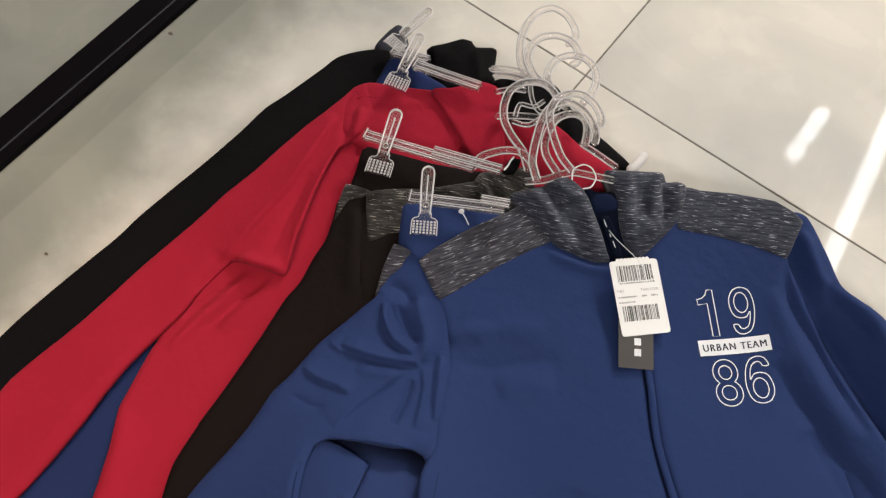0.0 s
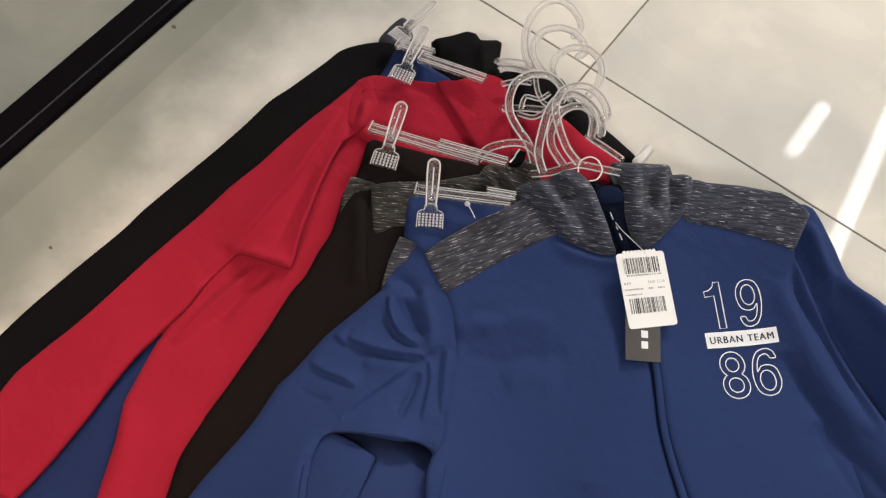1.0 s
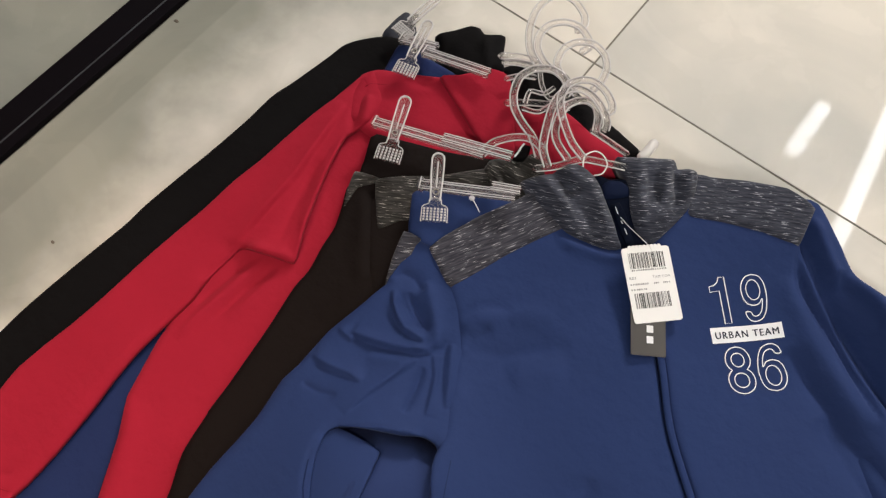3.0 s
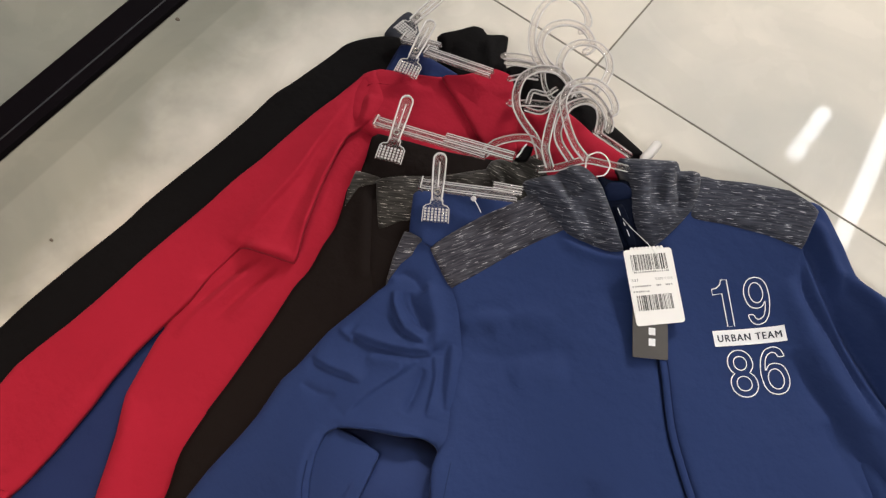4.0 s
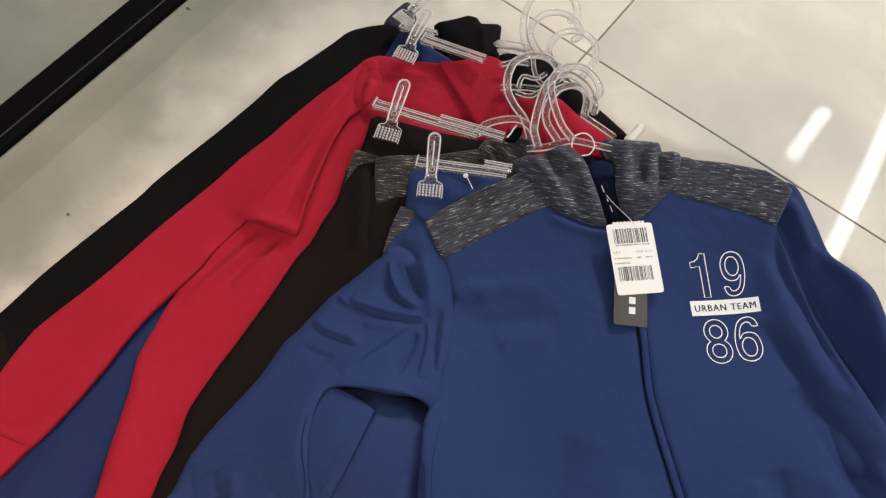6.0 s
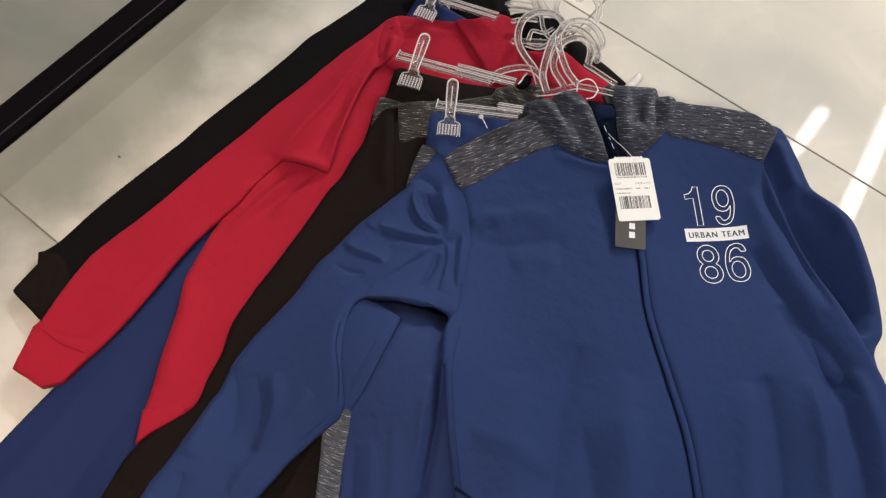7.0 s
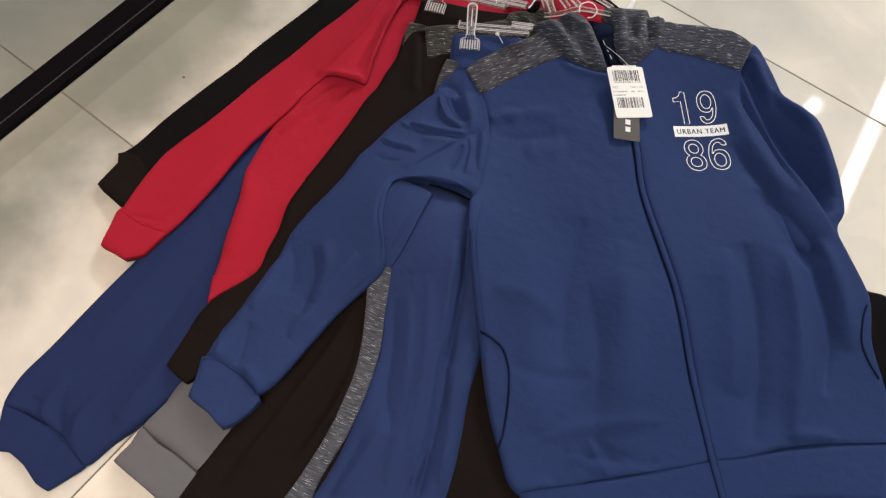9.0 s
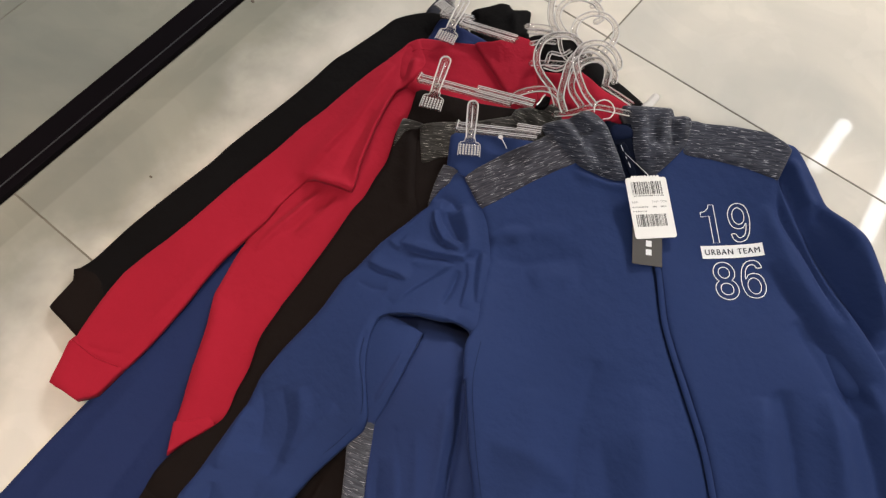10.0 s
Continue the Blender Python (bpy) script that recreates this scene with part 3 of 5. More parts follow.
cloth("sleeve", red_under, RED, -0.031, [(-0.176, 0.148), (-0.175, 0.139), (-0.161, 0.090), (-0.154, 0.066), (-0.130, 0.030), (-0.104, -0.024), (-0.083, -0.062), (-0.066, -0.094), (-0.050, -0.076), (-0.014, -0.044), (-0.026, -0.006), (-0.034, 0.025), (-0.052, 0.064), (-0.060, 0.112), (-0.068, 0.170), (-0.072, 0.223), (-0.074, 0.285), (-0.075, 0.340), (-0.085, 0.372), (-0.100, 0.430), (-0.126, 0.472), (-0.140, 0.500), (-0.134, 0.528), (-0.187, 0.511), (-0.200, 0.459), (-0.205, 0.351), (-0.212, 0.275), (-0.205, 0.205), (-0.190, 0.168)], drop=0.007, roll=0.011, step=0.0045, folds=[([(-0.142, 0.278), (-0.148, 0.233), (-0.154, 0.187), (-0.155, 0.149)], 0.006, 0.006), ([(-0.156, 0.277), (-0.163, 0.230), (-0.168, 0.188)], 0.004, -0.007), ([(-0.126, 0.284), (-0.133, 0.237), (-0.138, 0.189)], 0.005, -0.005), ([(-0.115, 0.285), (-0.118, 0.241), (-0.124, 0.200)], 0.007, 0.005), ([(-0.144, 0.069), (-0.117, 0.034), (-0.091, -0.016), (-0.071, -0.053)], 0.014, 0.005)], tense=0.45)
cloth("cuff", red_under, RED, -0.029, [(-0.071, -0.087), (-0.058, -0.106), (-0.047, -0.122), (-0.042, -0.101), (-0.025, -0.058), (-0.040, -0.054), (-0.054, -0.072)], drop=0.0028, roll=0.006, ribs=0.0003, grain=70, tense=0.25)

red_jacket = thing("jacket", "red sweatshirt jacket with turned collar and long sleeves", "jacket", "sports jackets")
cloth("body", red_jacket, RED, -0.020, [(-0.218, 0.555), (-0.205, 0.574), (-0.166, 0.592), (-0.122, 0.614), (-0.106, 0.629), (-0.081, 0.656), (-0.058, 0.661), (-0.031, 0.635), (-0.013, 0.625), (0.006, 0.635), (0.034, 0.657), (0.078, 0.649), (0.120, 0.651), (0.146, 0.622), (0.053, 0.527), (-0.044, 0.494), (-0.138, 0.488), (-0.187, 0.490), (-0.211, 0.518)], drop=0.008, roll=0.014, skirt=0.03, folds=[((-0.187, 0.547), (-0.097, 0.599), 0.004, 0.0025)], tense=0.45)
cloth("sleeve", red_jacket, RED, -0.019, [(-0.205, 0.568), (-0.215, 0.554), (-0.217, 0.535), (-0.221, 0.502), (-0.227, 0.469), (-0.231, 0.431), (-0.235, 0.383), (-0.243, 0.338), (-0.247, 0.292), (-0.253, 0.247), (-0.257, 0.204), (-0.260, 0.160), (-0.263, 0.118), (-0.267, 0.085), (-0.274, 0.050), (-0.279, 0.014), (-0.275, -0.023), (-0.268, -0.059), (-0.259, -0.091), (-0.243, -0.100), (-0.210, -0.093), (-0.172, -0.082), (-0.169, -0.024), (-0.171, 0.032), (-0.175, 0.067), (-0.177, 0.109), (-0.176, 0.147), (-0.173, 0.192), (-0.177, 0.229), (-0.173, 0.275), (-0.150, 0.281), (-0.108, 0.298), (-0.125, 0.339), (-0.150, 0.403), (-0.169, 0.467), (-0.160, 0.503), (-0.165, 0.537)], drop=0.0045, roll=0.007, skirt=0.004, step=0.0032, folds=[([(-0.179, 0.271), (-0.178, 0.305), (-0.179, 0.356), (-0.180, 0.392), (-0.186, 0.426), (-0.192, 0.465), (-0.201, 0.506)], -0.02, 0.0075), ([(-0.182, 0.217), (-0.181, 0.245), (-0.179, 0.277)], 0.006, -0.006), ([(-0.110, 0.309), (-0.125, 0.339), (-0.139, 0.374), (-0.150, 0.403), (-0.158, 0.435), (-0.170, 0.475)], 0.008, 0.007), ([(-0.137, 0.307), (-0.151, 0.343), (-0.163, 0.382), (-0.173, 0.420)], 0.009, -0.005), ([(-0.165, 0.272), (-0.152, 0.283), (-0.131, 0.290), (-0.113, 0.300)], 0.01, 0.01), ([(-0.211, 0.549), (-0.197, 0.525), (-0.183, 0.500), (-0.169, 0.476)], 0.005, -0.006), ([(-0.185, 0.533), (-0.172, 0.510), (-0.159, 0.488)], 0.008, 0.005), ([(-0.188, -0.069), (-0.217, -0.084), (-0.239, -0.092)], 0.004, -0.003), ([(-0.189, 0.141), (-0.190, 0.078), (-0.190, 0.004), (-0.193, -0.065)], 0.012, 0.003)], tense=0.45)
strip("seam", red_jacket, SEAM_RED, -0.0195, [(-0.198, 0.540), (-0.196, 0.547), (-0.170, 0.561), (-0.139, 0.576), (-0.110, 0.589)], 0.0012, 0.0004)
strip("seam", red_jacket, SEAM_RED, -0.0185, [(-0.258, -0.096), (-0.236, -0.095), (-0.210, -0.093), (-0.179, -0.083)], 0.0012, 0.0004)
cloth("cuff", red_jacket, RED, -0.018, [(-0.261, -0.089), (-0.262, -0.100), (-0.250, -0.126), (-0.238, -0.153), (-0.217, -0.150), (-0.191, -0.147), (-0.174, -0.126), (-0.173, -0.104), (-0.173, -0.080), (-0.191, -0.084), (-0.212, -0.091), (-0.239, -0.092)], drop=0.0028, roll=0.008, ribs=0.0003, grain=70, tense=0.25)
cloth("collar", red_jacket, RED, -0.013, [(-0.126, 0.604), (-0.106, 0.621), (-0.078, 0.651), (-0.055, 0.655), (-0.028, 0.629), (0.016, 0.568), (0.001, 0.549), (-0.020, 0.552), (-0.059, 0.571)], drop=0.0035, roll=0.0045, skirt=0.012, tense=0.45)

# ---- black set with melange yoke ----
black_pants = thing("trousers", "black track trousers, waistband held by a clear clip hanger", "trousers", "track trousers")
cloth("waistband", black_pants, BLACK, -0.015, [(-0.143, 0.483), (-0.140, 0.492), (-0.062, 0.518), (0.011, 0.549), (0.036, 0.538), (-0.033, 0.480), (-0.115, 0.428), (-0.130, 0.457)], drop=0.005, roll=0.008, tense=0.25)

black_set = thing("jacket", "black hooded jacket with grey melange shoulder yoke", "jacket", "sports jackets")
cloth("body", black_set, BLACK, -0.013, [(-0.083, 0.411), (-0.039, 0.444), (0.006, 0.430), (0.035, 0.372), (0.026, 0.331), (0.000, 0.311)], drop=0.004, roll=0.010)
cloth("sleeve", black_set, BLACK, -0.014, [(-0.093, 0.435), (-0.120, 0.415), (-0.109, 0.388), (-0.097, 0.360), (-0.093, 0.332), (-0.086, 0.300), (-0.086, 0.274), (-0.079, 0.228), (-0.073, 0.182), (-0.069, 0.148), (-0.066, 0.108), (-0.065, 0.107), (-0.057, 0.060), (-0.040, 0.022), (-0.032, -0.009), (-0.021, -0.046), (-0.038, -0.102), (-0.042, -0.125), (-0.042, -0.144), (-0.034, -0.171), (-0.012, -0.177), (0.013, -0.158), (0.024, -0.107), (0.026, 0.022), (0.024, 0.177), (0.010, 0.320), (-0.045, 0.376)], drop=0.007, roll=0.011, folds=[([(-0.097, 0.428), (-0.069, 0.405), (-0.044, 0.373), (-0.021, 0.337)], 0.007, -0.007), ([(-0.105, 0.422), (-0.078, 0.393), (-0.051, 0.358), (-0.028, 0.323)], 0.011, 0.006), ([(-0.049, 0.397), (-0.029, 0.375), (-0.014, 0.351)], 0.008, 0.004), ([(-0.034, -0.167), (-0.019, -0.164), (-0.002, -0.159)], 0.004, -0.004)])
cloth("cuff", black_set, BLACK, -0.013, [(-0.035, -0.165), (-0.028, -0.197), (-0.022, -0.223), (-0.001, -0.225), (0.017, -0.224), (0.023, -0.206), (0.007, -0.163), (-0.004, -0.159), (-0.017, -0.164)], drop=0.0028, roll=0.008, ribs=0.0003, grain=60, tense=0.25)
cloth("yoke", black_set, MELANGE_DARK, -0.0115, [(-0.125, 0.432), (-0.095, 0.442), (-0.096, 0.429), (-0.105, 0.414), (-0.104, 0.386), (-0.116, 0.406)], drop=0.004, roll=0.006, grain=40, tense=0.25)
cloth("yoke", black_set, MELANGE_DARK, -0.010, [(-0.096, 0.436), (-0.076, 0.457), (-0.038, 0.487), (0.002, 0.527), (0.038, 0.545), (0.069, 0.503), (-0.023, 0.424), (-0.038, 0.410), (-0.052, 0.386)], drop=0.004, roll=0.007, grain=33, tense=0.25)
cloth("hood", black_set, MELANGE_DARK, -0.002, [(0.005, 0.519), (-0.000, 0.536), (0.013, 0.550), (0.028, 0.559), (0.041, 0.578), (0.063, 0.562), (0.079, 0.546), (0.063, 0.510), (0.030, 0.507)], drop=0.010, roll=0.012, skirt=0.02, grain=10, folds=[([(0.002, 0.526), (0.015, 0.515), (0.025, 0.500)], 0.0035, -0.011), ([(0.009, 0.535), (0.023, 0.529), (0.037, 0.516)], 0.0035, -0.01), ([(-0.003, 0.519), (0.009, 0.509), (0.016, 0.498)], 0.006, 0.006), ([(0.008, 0.529), (0.022, 0.520), (0.032, 0.509)], 0.006, 0.007), ([(0.025, 0.539), (0.040, 0.534), (0.052, 0.529)], 0.007, 0.006)])

# ---- blue set on top ----
navy_trousers = thing("trousers", "navy track trousers with grey melange side stripe, on a clip hanger", "trousers", "track trousers")
cloth("waistband", navy_trousers, NAVY, -0.006, [(-0.049, 0.448), (-0.045, 0.456), (0.000, 0.482), (0.061, 0.513), (0.078, 0.490), (0.025, 0.405), (-0.015, 0.397)], drop=0.005, roll=0.008, tense=0.25)
cloth("leg", navy_trousers, PANTS_NAVY, -0.014, [(-0.004, 0.264), (0.000, 0.166), (0.062, 0.083), (0.135, 0.035), (0.189, -0.021), (0.214, -0.081), (0.241, -0.165), (0.250, -0.230), (0.258, -0.303), (0.357, -0.267), (0.403, -0.188), (0.387, -0.122), (0.360, -0.061), (0.328, 0.000), (0.307, 0.053), (0.262, 0.141), (0.172, 0.276), (0.103, 0.340)], drop=0.010, roll=0.02, skirt=0.03, step=0.0030, folds=[([(0.204, 0.154), (0.229, 0.097), (0.263, 0.032), (0.293, -0.022), (0.324, -0.081), (0.338, -0.131), (0.345, -0.167)], -0.01, 0.006), ([(0.161, 0.076), (0.210, 0.030), (0.253, -0.032), (0.289, -0.100)], 0.01, -0.005), ([(0.187, 0.087), (0.233, 0.030), (0.277, -0.043), (0.312, -0.110)], 0.01, 0.005), ([(0.008, 0.164), (0.048, 0.201), (0.101, 0.229), (0.153, 0.243), (0.203, 0.246)], 0.022, -0.048), ([(0.116, 0.186), (0.132, 0.119), (0.138, 0.067)], 0.0035, -0.008), ([(0.114, 0.162), (0.126, 0.104), (0.129, 0.070)], 0.009, 0.006), ([(0.189, 0.177), (0.224, 0.122), (0.252, 0.065), (0.283, 0.011)], 0.006, -0.022), ([(0.189, 0.152), (0.229, 0.086), (0.267, 0.018)], 0.01, 0.007), ([(0.260, 0.042), (0.304, -0.031), (0.330, -0.086), (0.359, -0.154)], 0.006, -0.018), ([(0.255, 0.028), (0.300, -0.054), (0.342, -0.141)], 0.012, 0.008), ([(0.292, 0.018), (0.333, -0.046), (0.370, -0.118)], 0.01, 0.006), ([(0.169, 0.037), (0.213, -0.025), (0.241, -0.071), (0.280, -0.107)], 0.009, -0.007), ([(0.169, 0.073), (0.224, 0.004), (0.276, -0.072), (0.316, -0.161)], 0.013, 0.007), ([(0.256, -0.089), (0.271, -0.142), (0.274, -0.213)], 0.012, 0.007), ([(0.251, -0.130), (0.264, -0.202), (0.265, -0.246)], 0.008, -0.005)])
cloth("side_stripe", navy_trousers, MELANGE_PALE, -0.0105, [(0.133, 0.073), (0.126, 0.034), (0.146, 0.001), (0.171, -0.038), (0.193, -0.085), (0.212, -0.153), (0.221, -0.219), (0.224, -0.265), (0.228, -0.302), (0.269, -0.294), (0.245, -0.213), (0.235, -0.145), (0.220, -0.088), (0.196, -0.029), (0.168, 0.017), (0.150, 0.050)], drop=0.004, roll=0.006, grain=15, label="grey melange side stripe")

blue_jacket_top = thing("jacket", "navy zip jacket with grey melange hood and white chest print", "jacket", "sports jackets")
SLEEVE_FOLDS = [([(0.008, 0.267), (0.020, 0.268), (0.038, 0.273), (0.056, 0.280), (0.072, 0.288), (0.087, 0.299), (0.093, 0.299)], -0.013, 0.0095), ([(0.041, 0.255), (0.061, 0.264), (0.081, 0.278)], 0.008, 0.004), ([(0.013, 0.333), (0.024, 0.319), (0.039, 0.309), (0.052, 0.304), (0.065, 0.304), (0.079, 0.306)], -0.01, 0.0095), ([(0.020, 0.339), (0.035, 0.329), (0.052, 0.322), (0.068, 0.317)], 0.0035, -0.006), ([(0.003, 0.346), (0.008, 0.358), (0.024, 0.360), (0.043, 0.353)], 0.009, -0.007), ([(0.029, 0.342), (0.043, 0.334), (0.060, 0.326), (0.076, 0.318)], 0.005, -0.008), ([(0.036, 0.365), (0.058, 0.347), (0.078, 0.330), (0.094, 0.309)], 0.009, 0.006), ([(0.095, 0.301), (0.110, 0.284), (0.120, 0.264), (0.130, 0.242)], -0.012, 0.0048), ([(0.096, 0.284), (0.105, 0.258), (0.111, 0.230)], 0.005, -0.007), ([(0.097, 0.324), (0.118, 0.287), (0.143, 0.259)], 0.006, -0.0045), ([(0.104, 0.325), (0.125, 0.293), (0.142, 0.263)], 0.006, 0.005), ([(0.066, 0.191), (0.070, 0.222), (0.078, 0.253), (0.087, 0.287)], -0.02, 0.0045), ([(-0.010, 0.222), (0.001, 0.220), (0.015, 0.221), (0.038, 0.227), (0.054, 0.228)], -0.013, 0.006), ([(-0.008, 0.263), (0.003, 0.260), (0.016, 0.260)], -0.01, 0.0035), ([(0.002, 0.192), (0.025, 0.194), (0.043, 0.202)], 0.005, -0.004), ([(0.060, 0.163), (0.068, 0.174), (0.089, 0.190), (0.113, 0.207), (0.136, 0.219), (0.157, 0.225)], 0.0036, 0.009), ([(-0.010, 0.016), (0.020, -0.007), (0.049, -0.049)], 0.022, -0.006), ([(0.019, 0.028), (0.060, -0.006), (0.081, -0.061)], 0.018, -0.005), ([(-0.003, -0.016), (0.007, -0.051), (0.020, -0.095)], 0.014, 0.006), ([(0.037, 0.038), (0.068, 0.009), (0.083, -0.039)], 0.014, 0.006), ([(0.091, 0.050), (0.088, 0.003), (0.088, -0.045), (0.090, -0.094)], 0.012, 0.006), ([(0.128, 0.045), (0.117, 0.019), (0.111, -0.035), (0.108, -0.091), (0.109, -0.144)], 0.003, -0.003), ([(0.029, -0.109), (0.045, -0.138), (0.061, -0.166)], 0.01, -0.005), ([(0.112, -0.175), (0.087, -0.165), (0.067, -0.161)], 0.008, 0.005), ([(0.014, -0.151), (0.022, -0.165), (0.028, -0.176)], 0.008, 0.004), ([(0.100, 0.091), (0.077, 0.117), (0.063, 0.143)], 0.003, -0.004)]
cloth("sleeve_underside", blue_jacket_top, NAVY, -0.010, [(0.049, 0.172), (0.081, 0.181), (0.118, 0.183), (0.129, 0.145), (0.136, 0.114), (0.141, 0.085), (0.142, 0.060), (0.127, 0.056), (0.103, 0.080), (0.076, 0.113), (0.059, 0.143)], drop=0.0025, roll=0.004, skirt=0.008, step=0.004, tense=0.25)
cloth("sleeve", blue_jacket_top, NAVY, 0.0, [(-0.008, 0.400), (-0.006, 0.359), (0.001, 0.337), (-0.002, 0.323), (-0.006, 0.301), (-0.016, 0.255), (-0.017, 0.206), (-0.020, 0.182), (-0.014, 0.137), (-0.014, 0.107), (-0.017, 0.064), (-0.016, 0.025), (-0.006, -0.015), (-0.000, -0.073), (0.004, -0.117), (0.004, -0.142), (0.010, -0.169), (0.014, -0.187), (0.026, -0.180), (0.050, -0.174), (0.079, -0.173), (0.107, -0.179), (0.116, -0.147), (0.117, -0.089), (0.120, -0.027), (0.129, 0.018), (0.137, 0.047), (0.133, 0.062), (0.121, 0.076), (0.104, 0.092), (0.082, 0.119), (0.069, 0.142), (0.062, 0.165), (0.068, 0.178), (0.092, 0.192), (0.126, 0.211), (0.144, 0.224), (0.156, 0.226), (0.166, 0.222), (0.185, 0.232), (0.158, 0.278), (0.075, 0.390), (0.042, 0.405)], drop=0.008, roll=0.014, skirt=0.006, folds=SLEEVE_FOLDS, step=0.0020, tense=0.45)
cloth("cuff", blue_jacket_top, NAVY, 0.001, [(0.011, -0.185), (0.024, -0.209), (0.035, -0.236), (0.065, -0.235), (0.099, -0.239), (0.108, -0.224), (0.113, -0.208), (0.115, -0.195), (0.115, -0.181), (0.104, -0.175), (0.076, -0.170), (0.048, -0.171), (0.024, -0.176)], drop=0.0028, roll=0.009, ribs=0.0003, grain=60, skirt=0.02, tense=0.25)
cloth("sleeve", blue_jacket_top, NAVY, -0.020, [(0.333, 0.722), (0.345, 0.745), (0.389, 0.721), (0.431, 0.696), (0.489, 0.692), (0.524, 0.665), (0.579, 0.608), (0.601, 0.574), (0.606, 0.543), (0.639, 0.502), (0.556, 0.480), (0.426, 0.594)], drop=0.010, roll=0.018, skirt=0.06, step=0.0042, folds=[([(0.345, 0.705), (0.380, 0.677), (0.414, 0.647)], 0.006, -0.01), ([(0.349, 0.721), (0.385, 0.693), (0.420, 0.670)], 0.01, 0.01), ([(0.402, 0.663), (0.467, 0.630), (0.532, 0.591), (0.582, 0.551)], 0.02, -0.034), ([(0.422, 0.689), (0.475, 0.678), (0.523, 0.646), (0.576, 0.589)], 0.016, 0.012), ([(0.408, 0.679), (0.448, 0.671), (0.484, 0.660)], 0.008, -0.008)])
cloth("yoke", blue_jacket_top, MELANGE_GREY, 0.001, [(-0.023, 0.400), (-0.001, 0.404), (0.005, 0.380), (-0.001, 0.365), (-0.000, 0.337), (-0.014, 0.368)], drop=0.005, roll=0.006, grain=35, tense=0.25)
BODY_FOLDS = [([(0.507, 0.420), (0.570, 0.351), (0.620, 0.279), (0.667, 0.182)], 0.02, -0.017), ([(0.491, 0.394), (0.550, 0.312), (0.611, 0.222)], 0.024, 0.01), ([(0.551, 0.455), (0.613, 0.388), (0.658, 0.321), (0.706, 0.223)], 0.016, 0.011), ([(0.534, 0.510), (0.604, 0.456), (0.673, 0.385), (0.709, 0.304)], 0.014, -0.014), ([(0.475, 0.518), (0.541, 0.480), (0.604, 0.456)], 0.02, -0.012), ([(0.588, 0.498), (0.657, 0.446), (0.707, 0.383)], 0.016, 0.01), ([(0.365, 0.223), (0.432, 0.153), (0.486, 0.063)], 0.02, -0.006), ([(0.393, 0.268), (0.465, 0.180), (0.513, 0.104)], 0.024, 0.005), ([(0.263, 0.218), (0.353, 0.102), (0.433, 0.012)], 0.034, 0.009), ([(0.305, 0.300), (0.345, 0.200), (0.404, 0.104)], 0.026, -0.01), ([(0.369, 0.308), (0.446, 0.179), (0.509, 0.074)], 0.036, 0.008), ([(0.407, 0.563), (0.521, 0.510), (0.617, 0.472)], 0.016, -0.014), ([(0.354, 0.669), (0.388, 0.632), (0.447, 0.603), (0.527, 0.551)], 0.0065, -0.015), ([(0.357, 0.632), (0.422, 0.586), (0.519, 0.532)], 0.018, 0.007), ([(0.098, 0.347), (0.123, 0.383), (0.181, 0.419)], 0.012, 0.003), ([(0.117, 0.332), (0.150, 0.345), (0.195, 0.384)], 0.01, -0.003), ([(0.437, 0.006), (0.485, 0.069), (0.552, 0.133)], 0.01, 0.005), ([(0.470, 0.012), (0.509, 0.035), (0.540, 0.056)], 0.005, -0.005), ([(0.490, 0.048), (0.509, 0.037), (0.534, 0.028)], 0.005, 0.005), ([(0.527, 0.061), (0.553, 0.064), (0.583, 0.086)], 0.006, -0.004), ([(0.699, 0.221), (0.721, 0.245), (0.755, 0.265)], 0.008, 0.005), ([(0.267, 0.132), (0.312, 0.151), (0.367, 0.155)], 0.016, 0.005), ([(0.335, 0.068), (0.389, 0.072), (0.443, 0.116)], 0.02, -0.005), ([(0.096, 0.351), (0.098, 0.368), (0.113, 0.385), (0.137, 0.396)], 0.007, -0.0032), ([(0.103, 0.342), (0.113, 0.365), (0.138, 0.383)], 0.011, 0.0026), ([(0.120, 0.313), (0.119, 0.341), (0.128, 0.365)], 0.009, -0.003), ([(0.148, 0.287), (0.153, 0.331), (0.176, 0.374), (0.211, 0.400)], 0.016, -0.004), ([(0.175, 0.332), (0.196, 0.357), (0.224, 0.371)], 0.018, 0.004), ([(0.491, 0.060), (0.521, 0.052), (0.543, 0.052)], 0.008, -0.005), ([(0.475, 0.018), (0.500, 0.021), (0.524, 0.027)], 0.008, 0.005), ([(0.501, 0.008), (0.508, 0.036), (0.524, 0.059)], 0.007, -0.004), ([(0.463, -0.060), (0.469, -0.043), (0.483, -0.026)], 0.006, 0.005), ([(0.124, 0.507), (0.143, 0.510), (0.169, 0.518), (0.192, 0.531)], 0.005, -0.005), ([(0.127, 0.497), (0.148, 0.501), (0.177, 0.512), (0.200, 0.525)], 0.007, 0.005)]
cloth("front_panel", blue_jacket_top, NAVY, 0.002, [(0.022, 0.396), (0.062, 0.373), (0.091, 0.351), (0.104, 0.337), (0.120, 0.309), (0.139, 0.271), (0.158, 0.240), (0.168, 0.205), (0.194, 0.169), (0.193, 0.173), (0.245, 0.115), (0.289, 0.072), (0.348, 0.011), (0.399, -0.032), (0.461, -0.063), (0.547, 0.032), (0.633, 0.128), (0.551, 0.206), (0.470, 0.289), (0.412, 0.337), (0.342, 0.397), (0.282, 0.463), (0.177, 0.568), (0.101, 0.535), (0.078, 0.476)], drop=0.006, roll=0.010, skirt=0.03, folds=BODY_FOLDS, step=0.0045)
